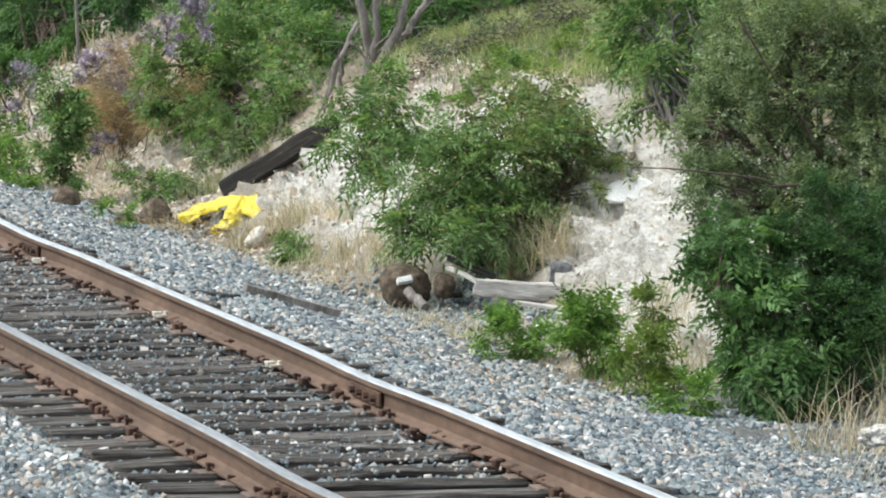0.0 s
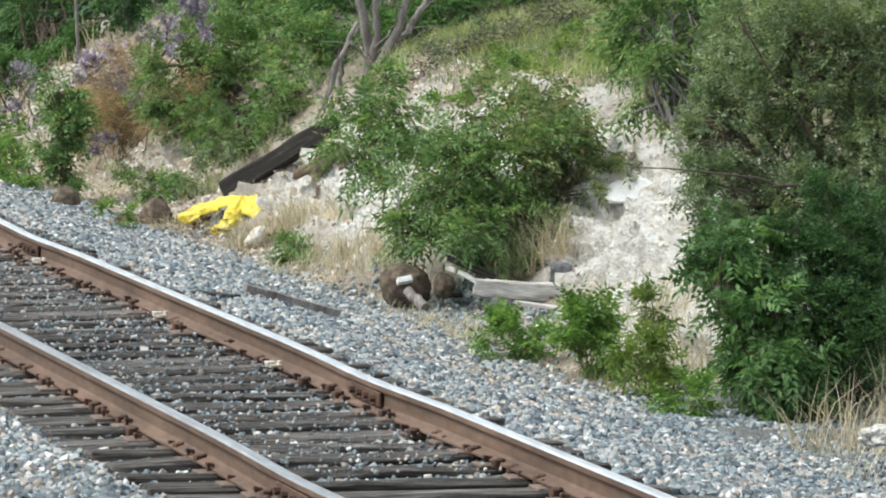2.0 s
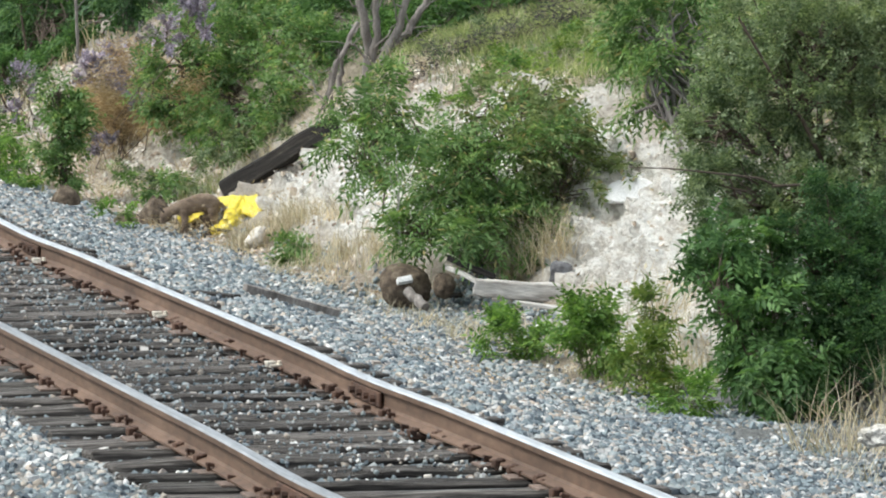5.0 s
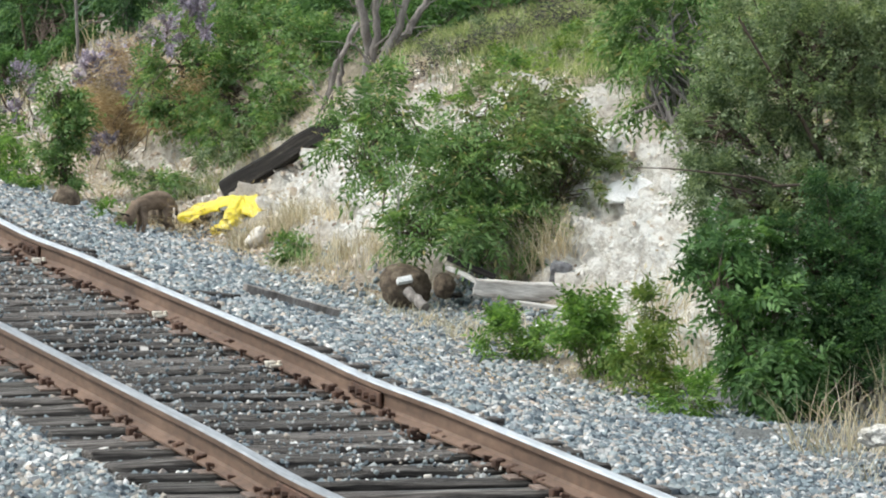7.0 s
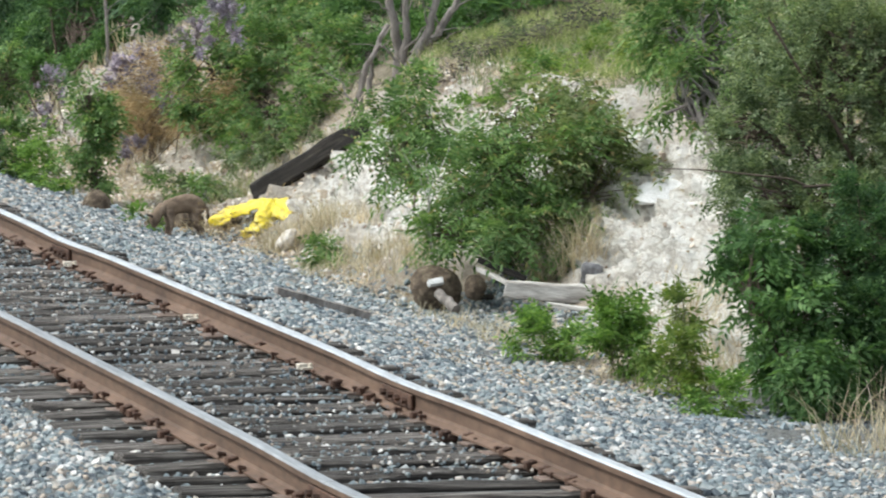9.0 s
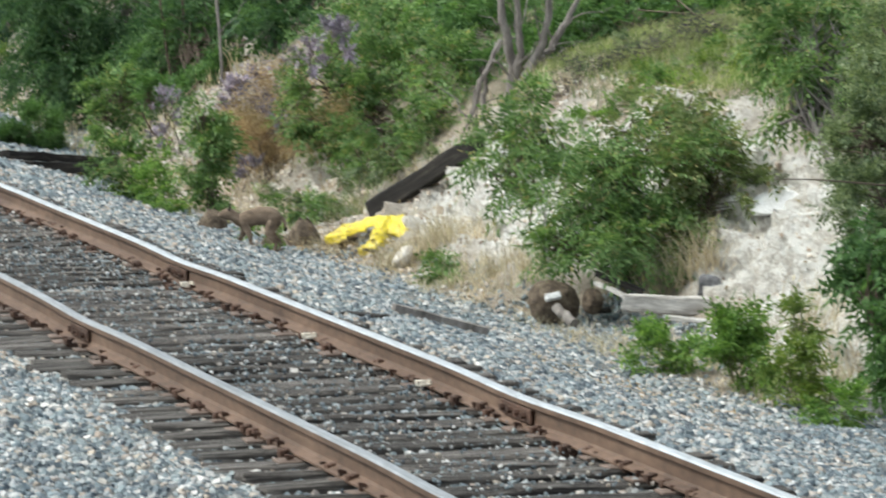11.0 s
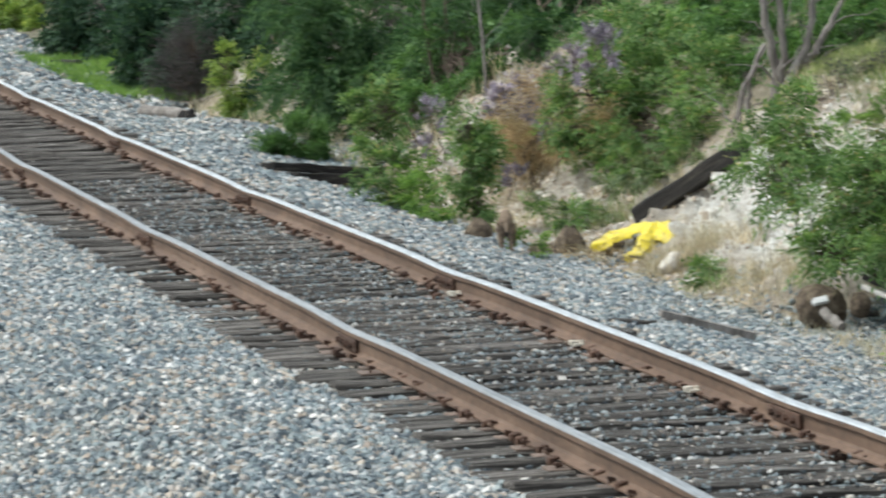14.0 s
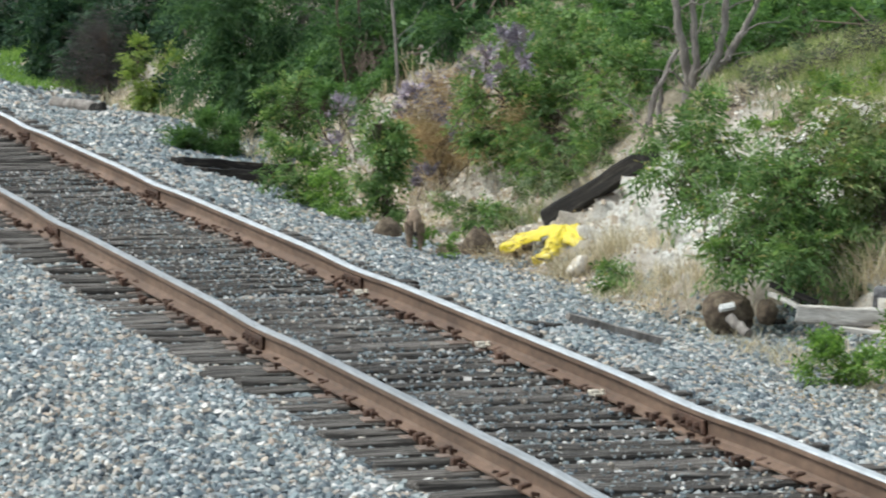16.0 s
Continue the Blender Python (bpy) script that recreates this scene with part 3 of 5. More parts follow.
def plant(name, base, blobs, style, leaf, label, category, stems=3, girth=0.02, bark=None, thick=1.0, seed=0, group="", extra=()):
    """A shrub, weed or tree: stems that fork towards every lobe of the crown, and the crown of leaves."""
    rng = np.random.default_rng(seed + 100)
    thing = tagged(new(name), label, category, group)
    thing.location = base
    bx = np.array(base)
    verts, faces = [], []
    v, f, tips = leaf_cloud(rng, blobs, style, thick)
    for i in range(stems):
        foot = bx + np.array((rng.normal() * girth * 2, rng.normal() * girth * 2, -0.05))
        for b in (blobs if i == 0 else [blobs[rng.integers(len(blobs))]]):
            top = np.array(b[:3]) + rng.normal(size=3) * np.array(b[3:]) * 0.25
            tube(verts, faces, wander(foot, top, rng, 6, 0.045), np.linspace(girth, girth * 0.35, 7), 6)
            mine = tips[np.linalg.norm((tips - np.array(b[:3])) / np.array(b[3:]), axis=1) < 1.1]
            for t in mine[:: max(1, len(mine) // (22 if girth > 0.01 else 7))]:
                tube(verts, faces, wander(top + (foot - top) * rng.uniform(0, 0.25), t, rng, 3, 0.07), np.linspace(girth * 0.32, 0.0025, 4), 4)
    for path, r0, r1 in extra:
        tube(verts, faces, path, np.linspace(r0, r1, len(path)), 8)
    trunk = part("trunk", mesh_of("trunk", np.array([tuple(p) for p in verts]) - bx, faces, bark or TWIG, smooth=True), None, thing)
    crown = part("crown", mesh_of("crown", v - bx, f, leaf), None, thing)
    return thing


def blades(rng, feet, n, tall, spread, width=0.0035, lean=0.5):
    """Bent grass blades in tufts."""
    feet = np.asarray(feet, float)
    o = np.repeat(feet, n, 0)
    k = len(o)
    o = o + rng.normal(size=(k, 3)) * np.array((spread, spread, 0.0))
    h = tall * rng.uniform(0.45, 1.15, (k, 1))
    a = rng.uniform(0, 2 * math.pi, k)
    out = np.stack([np.cos(a), np.sin(a), np.zeros(k)], 1)
    bend = np.abs(rng.normal(size=(k, 1))) * lean
    across = np.stack([-np.sin(a + 0.9), np.cos(a + 0.9), np.zeros(k)], 1) * width
    up = np.array((0, 0, 1.0))
    m1, m2 = o + up * h * 0.5 + out * h * bend * 0.35, o + up * h * (1 - 0.25 * bend) + out * h * bend
    v = np.stack([o - across, o + across, m1 - across * 0.8, m1 + across * 0.8, m2], 1)
    q = np.arange(k)[:, None] * 5
    f = np.concatenate([q + np.array(t) for t in ((0, 1, 3), (0, 3, 2), (2, 3, 4))], 0)
    return v.reshape(-1, 3), f


def tuft(name, feet, n, tall, spread, mat, label, category="grass", width=0.0035, lean=0.5, seed=0, kind="stuff"):
    rng = np.random.default_rng(seed + 500)
    feet = [(x, y, float(surface_z([x], [y])[0]) - 0.03) for x, y in feet]
    v, f = blades(rng, feet, n, tall, spread, width, lean)
    b = np.array(feet[0])
    ob = new(name, mesh_of(name, v - b, f, mat))
    ob.location = b
    return tagged(ob, label, category, kind=kind)


def meadow(name, n, off, ys, tall, mat, label, seed, width=0.0035, lean=0.5, per=5, clump=0.05):
    """Grass strewn over a stretch of the bank."""
    rng = np.random.default_rng(seed + 900)
    y = rng.uniform(*ys, n)
    x = track_x(y) + rng.uniform(*off, n)
    keep = np.sin(x * 3.1 + y * 1.3) + np.sin(y * 2.3 - x) + rng.normal(size=n) * 0.9 > -0.2
    x, y = x[keep], y[keep]
    feet = np.stack([x, y, surface_z(x, y) - 0.02], 1)
    v, f = blades(rng, feet, per, tall, clump, width, lean)
    tagged(new(name, mesh_of(name, v, f, mat)), label, "grass", kind="stuff")



def litter(name, n, off, ys, size, mat, label, seed):
    """Dead leaves lying flat on the ground."""
    rng = np.random.default_rng(seed + 700)
    y = rng.uniform(*ys, n)
    x = track_x(y) + rng.uniform(*off, n)
    o = np.stack([x, y, surface_z(x, y) + rng.uniform(0.0, 0.04, n)], 1)
    a = rng.uniform(0, 2 * math.pi, n)
    d = np.stack([np.cos(a), np.sin(a), rng.normal(size=n) * 0.35], 1) * size * rng.uniform(0.5, 1.3, (n, 1))
    c = np.stack([-np.sin(a), np.cos(a), rng.normal(size=n) * 0.35], 1) * size * 0.45
    v = np.stack([o - d, o + c, o + d, o - c], 1)
    q = np.arange(n)[:, None] * 4
    tagged(new(name, mesh_of(name, v.reshape(-1, 3), np.concatenate([q + np.array((0, 1, 2)), q + np.array((0, 2, 3))]), mat)), label, "leaf litter", kind="stuff")


plant("shrub", (11.30, 41.20, -0.23), [(10.65, 42.60, 0.66, 0.30, 0.32, 0.34), (10.96, 42.60, 0.93, 0.34, 0.32, 0.30), (10.92, 41.20, 0.46, 0.51, 0.50, 0.49), (11.45, 41.20, 0.62, 0.50, 0.49, 0.45), (11.23, 40.80, 0.17, 0.60, 0.46, 0.33), (10.67, 41.00, 0.08, 0.26, 0.24, 0.22)],
      "feather", LEAF_BRIGHT, "large bright green feathery-leaved shrub on the chalk bank", "shrub", seed=1, stems=5, girth=0.018, thick=0.85)
plant("shrub", (11.85, 41.30, -0.10), [(11.93, 41.00, 0.72, 0.46, 0.46, 0.48), (12.14, 42.20, 1.04, 0.45, 0.34, 0.25), (12.02, 41.00, 0.42, 0.40, 0.38, 0.36), (11.62, 41.60, 0.90, 0.36, 0.34, 0.28), (11.80, 40.9, 0.10, 0.36, 0.3, 0.3)],
      "ash", LEAF_DULL, "dull green shrub with drooping narrow leaves", "shrub", seed=46, stems=5, girth=0.016, thick=0.75)
plant("shrub", (11.25, 33.20, -0.50), [(10.91, 33.00, -0.05, 0.29, 0.34, 0.38), (11.12, 33.40, 0.12, 0.36, 0.40, 0.46), (10.67, 33.40, 0.35, 0.20, 0.24, 0.27), (10.90, 32.80, -0.32, 0.20, 0.17, 0.14), (11.14, 32.80, -0.14, 0.22, 0.24, 0.22), (11.03, 33.80, 0.57, 0.33, 0.31, 0.30), (11.10, 33.20, -0.21, 0.26, 0.25, 0.20)],
      "broad", LEAF_DEEP, "deep green leafy shrub at the foot of the bank", "shrub", seed=2, stems=5, girth=0.02, thick=1.25)
# Shade under the tree, made as an added shrub with darker leaf colour
plant("shrub", (11.75, 33.60, -0.45), [(11.81, 34.00, 0.17, 0.38, 0.39, 0.41), (11.73, 33.20, -0.05, 0.28, 0.34, 0.36), (11.95, 33.4, 0.35, 0.3, 0.34, 0.3), (11.58, 33.3, 0.10, 0.26, 0.26, 0.32), (11.55, 33.0, -0.18, 0.26, 0.24, 0.2), (11.62, 33.5, 0.48, 0.26, 0.28, 0.26), (11.77, 33.80, 0.73, 0.30, 0.30, 0.26), (11.39, 33.60, 0.58, 0.18, 0.2, 0.16), (11.92, 33.70, 0.49, 0.22, 0.24, 0.22)],
      "small", LEAF_WOOD, "dark-leaved twiggy shrub standing in for the shade under the tree", "shrub", seed=45, stems=5, girth=0.014, thick=1.3)
plant("tree", (12.40, 34.60, 0.20), [(11.84, 35.20, 1.37, 0.70, 0.67, 0.64), (11.21, 34.60, 0.88, 0.38, 0.37, 0.36), (11.98, 34.40, 0.66, 0.49, 0.47, 0.46), (12.20, 35.20, 1.83, 0.62, 0.56, 0.50), (11.19, 35.00, 1.28, 0.25, 0.27, 0.29), (12.05, 34.00, 0.05, 0.26, 0.29, 0.32), (11.65, 34.60, 0.76, 0.46, 0.40, 0.34), (11.72, 35.60, 1.86, 0.39, 0.35, 0.31), (12.35, 34.80, 1.20, 0.31, 0.40, 0.50)],
      "small", LEAF_OLIVE, "dense olive-green thorny tree with tiny leaves", "tree", seed=3, stems=4, girth=0.045, bark=TWIG,
      extra=[([(11.75, 34.6, 0.8), (11.35, 34.4, 0.95), (10.95, 34.35, 1.0), (10.68, 34.3, 1.03), (10.42, 34.3, 1.04)], 0.011, 0.003), ([(12.0, 34.8, 0.9), (11.78, 34.75, 1.3), (11.55, 34.7, 1.6), (11.3, 34.7, 2.0)], 0.018, 0.008),
             ([(12.1, 34.4, 0.85), (11.65, 34.1, 0.93), (11.33, 34.05, 0.92)], 0.018, 0.009)])
plant("tree", (12.25, 37.20, 0.45), [(11.93, 38.20, 1.76, 0.42, 0.37, 0.33), (11.70, 38.00, 1.38, 0.23, 0.24, 0.25), (12.38, 38.40, 1.73, 0.38, 0.40, 0.42), (11.95, 38.00, 1.38, 0.25, 0.24, 0.23), (11.79, 38.60, 1.80, 0.19, 0.20, 0.21)],
      "feather", LEAF_BRIGHT, "green tree with drooping feathery leaves", "tree", seed=4, stems=2, girth=0.04, bark=BARK)
plant("weed", (10.40, 36.80, -0.50), [(10.30, 36.80, -0.31, 0.23, 0.20, 0.20), (10.47, 36.70, -0.35, 0.12, 0.12, 0.14)],
      "weed", LEAF_FRESH, "bushy fresh green weed in the gravel", "weed", seed=5, stems=6, girth=0.006, thick=1.2, bark=STEM)
plant("weed", (10.55, 35.60, -0.50), [(10.54, 35.60, 0.00, 0.16, 0.16, 0.21), (10.53, 35.50, -0.29, 0.21, 0.18, 0.21), (10.50, 35.60, -0.14, 0.14, 0.12, 0.16), (10.66, 35.60, -0.07, 0.07, 0.09, 0.11)],
      "weed", LEAF_FRESH, "tall fresh green weed in the gravel", "weed", seed=6, stems=6, girth=0.006, thick=1.2, bark=STEM)
plant("weed", (10.62, 34.60, -0.50), [(10.72, 34.80, 0.00, 0.13, 0.13, 0.18), (10.60, 34.50, -0.33, 0.20, 0.17, 0.19), (10.68, 34.6, -0.17, 0.13, 0.12, 0.14), (10.74, 34.40, -0.40, 0.17, 0.14, 0.14)],
      "weed", LEAF_LIME, "yellow-green weed with some orange leaves", "weed", seed=7, stems=6, girth=0.006, thick=0.9, bark=STEM)
plant("weed", (10.50, 33.10, -0.48), [(10.44, 33.00, -0.37, 0.14, 0.14, 0.13), (10.39, 33.20, -0.32, 0.09, 0.12, 0.09)],
      "weed", LEAF_FRESH, "low green weed at the gravel edge", "weed", seed=8, stems=4, girth=0.005, thick=1.3, bark=STEM)
plant("shrub", (12.20, 54.00, 0.46), [(11.70, 54.00, 0.63, 0.52, 0.50, 0.49), (12.45, 54.20, 0.90, 0.66, 0.61, 0.55), (12.82, 53.03, 0.84, 0.51, 0.51, 0.51), (12.00, 53.00, 0.31, 0.54, 0.41, 0.28), (12.45, 55.50, 1.20, 0.77, 0.55, 0.33), (12.44, 52.41, 0.43, 0.39, 0.32, 0.25), (11.44, 53.60, 0.37, 0.29, 0.26, 0.23)],
      "ash", LEAF_BRIGHT, "rounded green shrub high on the bank", "shrub", seed=9, stems=4, girth=0.025, thick=1.3)
plant("shrub", (11.70, 52.00, -0.25), [(11.83, 52.00, 0.18, 0.25, 0.28, 0.31), (12.27, 52.40, 0.37, 0.22, 0.20, 0.17), (11.64, 52.40, 0.15, 0.17, 0.20, 0.22)],
      "weed", LEAF_BRIGHT, "loose green bush on the slope above the log", "shrub", seed=10, stems=4, girth=0.01, thick=0.7)
plant("sapling", (10.10, 52.00, -0.50), [(9.99, 52.00, 0.58, 0.20, 0.20, 0.22), (10.08, 52.00, 0.34, 0.25, 0.25, 0.18), (10.00, 52.00, 0.14, 0.29, 0.26, 0.2), (10.03, 51.80, -0.14, 0.18, 0.2, 0.2)],
      "ash", LEAF_BRIGHT, "slender green sapling beside the gravel", "sapling", seed=11, stems=3, girth=0.012, thick=1.6)
plant("sapling", (9.75, 54.20, -0.44), [(9.55, 54.20, 0.01, 0.31, 0.31, 0.31), (9.54, 54.40, 0.26, 0.20, 0.19, 0.17), (9.68, 54.00, -0.27, 0.26, 0.21, 0.17), (9.83, 53.40, -0.35, 0.14, 0.14, 0.14)],
      "ash", LEAF_BRIGHT, "bushy green sapling beside the gravel", "sapling", seed=12, stems=3, girth=0.01)
plant("shrub", (10.00, 63.60, -0.48), [(10.07, 63.00, -0.16, 0.43, 0.36, 0.30), (9.84, 62.80, -0.26, 0.26, 0.23, 0.20), (10.27, 62.80, -0.25, 0.23, 0.22, 0.20)],
      "small", LEAF_DEEP, "low rounded dark green shrub by the old ties", "shrub", seed=13, stems=4, girth=0.012, thick=1.5)
plant("shrub", (11.30, 62.50, -0.30), [(11.04, 62.50, 0.20, 0.43, 0.40, 0.36), (10.77, 62.30, -0.01, 0.26, 0.25, 0.23), (11.23, 62.30, -0.10, 0.20, 0.20, 0.20)],
      "ash", LEAF_BRIGHT, "bright green shrub under the willows", "shrub", seed=14, stems=3, girth=0.014)
plant("sapling", (10.90, 73.20, -0.45), [(10.74, 73.20, 0.42, 0.19, 0.19, 0.19), (10.80, 73.20, -0.01, 0.35, 0.33, 0.31), (10.91, 73.00, -0.27, 0.31, 0.27, 0.23), (11.39, 74.00, 0.09, 0.23, 0.29, 0.35)],
      "ash", LEAF_LIME, "yellow-green sapling with reddening leaves", "sapling", seed=15, stems=2, girth=0.012)
plant("tree", (12.60, 66.50, 0.63), [(11.04, 66.50, 0.96, 0.70, 0.67, 0.63), (11.80, 66.00, 1.01, 0.63, 0.63, 0.63), (10.73, 66.50, 0.34, 0.42, 0.44, 0.46), (11.28, 66.00, 0.34, 0.56, 0.49, 0.42), (11.88, 65.00, 0.49, 0.48, 0.48, 0.48), (10.85, 67.00, 1.38, 0.53, 0.49, 0.46)],
      "willow", LEAF_WOOD, "willow-like tree with trailing green foliage", "tree", seed=16, stems=5, girth=0.035, bark=BARK, thick=1.1)
plant("tree", (12.40, 62.00, 0.66), [(11.96, 62.40, 0.99, 0.50, 0.58, 0.66), (12.47, 62.60, 1.09, 0.50, 0.51, 0.53), (11.97, 60.83, 0.58, 0.35, 0.35, 0.35), (12.26, 59.62, 0.87, 0.32, 0.32, 0.32), (12.64, 63.00, 1.67, 0.67, 0.53, 0.40)],
      "willow", LEAF_WOOD, "leafy green tree beside a pale thin trunk", "tree", seed=17, stems=3, girth=0.03, bark=BARK)
# The two far trees below look shaded through their dark leaf colour
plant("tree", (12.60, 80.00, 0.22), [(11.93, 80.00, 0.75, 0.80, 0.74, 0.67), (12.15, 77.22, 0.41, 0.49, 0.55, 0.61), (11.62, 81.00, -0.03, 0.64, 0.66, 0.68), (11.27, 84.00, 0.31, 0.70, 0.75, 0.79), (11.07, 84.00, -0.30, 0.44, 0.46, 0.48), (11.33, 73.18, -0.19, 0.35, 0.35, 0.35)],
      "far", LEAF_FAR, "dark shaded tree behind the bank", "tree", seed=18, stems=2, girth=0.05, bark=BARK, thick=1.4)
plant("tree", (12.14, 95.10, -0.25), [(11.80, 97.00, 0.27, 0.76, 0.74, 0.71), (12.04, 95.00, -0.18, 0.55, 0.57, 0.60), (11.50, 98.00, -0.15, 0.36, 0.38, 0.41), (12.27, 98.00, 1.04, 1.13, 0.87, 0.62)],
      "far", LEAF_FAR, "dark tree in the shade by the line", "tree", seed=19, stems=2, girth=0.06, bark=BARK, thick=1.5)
plant("shrub", (13.20, 116.00, -0.08), [(12.77, 117.00, -0.22, 0.55, 0.52, 0.49), (12.00, 119.00, -0.30, 0.68, 0.56, 0.43), (12.73, 121.00, 0.30, 1.14, 0.82, 0.51), (12.67, 111.86, -0.36, 0.29, 0.29, 0.29)],
      "far", LEAF_LIME, "yellowing roadside shrub at the bend", "shrub", seed=20, stems=4, girth=0.02, thick=1.3)
plant("shrub", (12.40, 131.00, -0.50), [(12.03, 129.98, -0.41, 1.08, 0.90, 0.75), (13.83, 134.00, 0.25, 1.82, 0.90, 0.84), (13.38, 117.83, 0.35, 0.86, 0.80, 0.74)],
      "far", LEAF_DEEP, "overgrown green thicket at the bend", "shrub", seed=21, stems=4, girth=0.03, thick=1.3)
plant("weed", (10.70, 51.00, -0.50), [(10.71, 51.00, -0.26, 0.19, 0.16, 0.14), (10.94, 51.40, -0.21, 0.14, 0.12, 0.11)],
      "weed", LEAF_BRIGHT, "small bushy weed by a stump", "weed", seed=22, stems=3, girth=0.006, bark=STEM)
plant("weed", (9.95, 48.40, -0.50), [(9.84, 48.40, -0.34, 0.15, 0.12, 0.08)],
      "weed", LEAF_FRESH, "low weed at the edge of the gravel", "weed", seed=23, stems=3, girth=0.004, bark=STEM)
plant("weed", (10.55, 44.80, -0.50), [(10.57, 44.80, -0.31, 0.22, 0.16, 0.10), (10.55, 44.40, -0.43, 0.14, 0.12, 0.10)],
      "weed", LEAF_BRIGHT, "low green weed with pale flower heads", "weed", seed=24, stems=3, girth=0.005, thick=1.2, bark=STEM)
plant("weed", (12.20, 49.50, 0.50), [(12.30, 48.02, 0.83, 0.28, 0.22, 0.15), (12.23, 48.78, 0.69, 0.16, 0.14, 0.13)],
      "weed", LEAF_BRIGHT, "leafy weed on the chalk ledge", "weed", seed=25, stems=3, girth=0.006, thick=0.6, bark=STEM)
plant("shrub", (13.05, 52.68, 0.93), [(13.10, 54.17, 1.07, 0.41, 0.39, 0.38), (13.91, 52.06, 1.22, 0.53, 0.43, 0.34), (14.40, 51.96, 1.36, 0.50, 0.36, 0.22), (13.58, 54.20, 1.24, 0.58, 0.48, 0.38), (13.33, 51.82, 1.01, 0.42, 0.36, 0.31), (12.95, 52.58, 0.86, 0.25, 0.25, 0.25)],
      "ash", LEAF_DEEP, "dark green thicket behind the forked tree", "shrub", seed=26, stems=3, girth=0.02, thick=1.4, bark=BARK)
plant("shrub", (15.11, 52.13, 1.51), [(15.01, 52.03, 1.49, 0.62, 0.44, 0.25), (15.39, 50.61, 1.60, 0.60, 0.43, 0.25), (14.59, 55.30, 1.49, 0.77, 0.52, 0.27)],
      "far", LEAF_DEEP, "green scrub on top of the bank", "shrub", seed=27, stems=3, girth=0.02)
plant("shrub", (12.60, 60.50, 1.03), [(12.62, 61.00, 1.03, 0.45, 0.36, 0.26), (11.68, 63.00, 0.49, 0.40, 0.45, 0.50), (12.46, 62.50, 0.65, 0.30, 0.33, 0.36), (11.85, 60.10, 0.57, 0.38, 0.33, 0.29), (11.70, 61.00, 0.40, 0.26, 0.24, 0.23)],
      "ash", LEAF_DEEP, "green scrub among the purple weeds", "shrub", seed=28, stems=3, girth=0.02, thick=0.9)
plant("dead_brush", (11.80, 56.80, 0.06), [(11.40, 55.40, 0.15, 0.44, 0.40, 0.35), (11.08, 55.00, -0.00, 0.29, 0.26, 0.23), (11.56, 54.60, 0.11, 0.26, 0.25, 0.23), (11.65, 56.00, 0.53, 0.30, 0.27, 0.24), (11.09, 55.60, 0.20, 0.21, 0.24, 0.27), (11.57, 53.40, 0.32, 0.17, 0.20, 0.23)],
      "brush", RUSTLEAF, "dry orange-brown dead brush", "dead brush", seed=29, stems=5, girth=0.008, thick=3.0)
plant("purple_weed", (11.06, 54.50, -0.35), [(11.40, 56.40, 0.63, 0.36, 0.30, 0.24), (11.36, 55.60, 0.43, 0.30, 0.24, 0.18), (11.18, 56.40, 0.51, 0.21, 0.19, 0.18), (11.55, 52.80, 1.25, 0.25, 0.24, 0.22), (11.31, 53.00, 1.08, 0.20, 0.18, 0.17), (11.86, 57.00, 0.83, 0.21, 0.20, 0.18), (10.96, 54.40, -0.16, 0.20, 0.16, 0.12), (11.38, 55.00, 0.32, 0.18, 0.16, 0.15)],
      "flower", PURPLE, "faded purple-flowered dry weeds", "weed", seed=30, stems=5, girth=0.006, thick=1.6)
plant("purple_weed", (11.00, 58.80, -0.27), [(10.84, 58.60, 0.27, 0.19, 0.20, 0.22), (10.66, 58.00, 0.03, 0.18, 0.17, 0.15)],
      "flower", PURPLE, "dusky purple dry weeds under the trees", "weed", seed=31, stems=4, girth=0.006, thick=0.8)
plant("dead_shrub", (11.00, 78.00, -0.48), [(10.85, 78.00, -0.05, 0.37, 0.43, 0.49), (10.95, 78.00, 0.44, 0.20, 0.29, 0.37)],
      "twigs", SMOKE, "dark leafless dead shrub by the track", "dead shrub", seed=32, stems=5, girth=0.012, thick=1.8)
plant("weed", (13.60, 47.20, 1.32), [(13.15, 46.50, 1.16, 0.28, 0.20, 0.13), (13.57, 46.50, 1.30, 0.20, 0.15, 0.10), (12.86, 45.99, 1.04, 0.20, 0.15, 0.10)],
      "weed", LEAF_BRIGHT, "green climbing weed over the bank top", "weed", seed=33, stems=3, girth=0.005, thick=0.5, bark=STEM)
plant("shrub", (10.85, 59.10, -0.33), [(11.83, 62.00, 0.93, 0.52, 0.41, 0.30), (12.56, 62.00, 0.99, 0.39, 0.30, 0.20), (10.75, 59.00, 0.38, 0.22, 0.25, 0.28)],
      "ash", LEAF_DEEP, "green shrub behind the sapling on the slope", "shrub", seed=34, stems=3, girth=0.02)
plant("shrub", (14.60, 56.00, 1.47), [(14.15, 57.00, 1.37, 0.79, 0.56, 0.34), (13.58, 58.58, 1.31, 0.75, 0.53, 0.31), (14.43, 52.92, 1.40, 0.63, 0.47, 0.31), (15.12, 53.06, 1.57, 0.69, 0.47, 0.26)],
      "far", LEAF_DEEP, "leafy scrub on the high bank", "shrub", seed=35, stems=3, girth=0.02)
plant("shrub", (12.68, 59.99, 1.07), [(13.52, 66.00, 1.36, 0.91, 0.75, 0.59), (13.95, 64.00, 1.53, 0.88, 0.71, 0.54), (13.29, 70.00, 1.35, 0.89, 0.70, 0.52), (12.58, 59.89, 1.04, 0.48, 0.43, 0.38)],
      "far", LEAF_WOOD, "dark leafy scrub behind the willows", "shrub", seed=36, stems=3, girth=0.02)
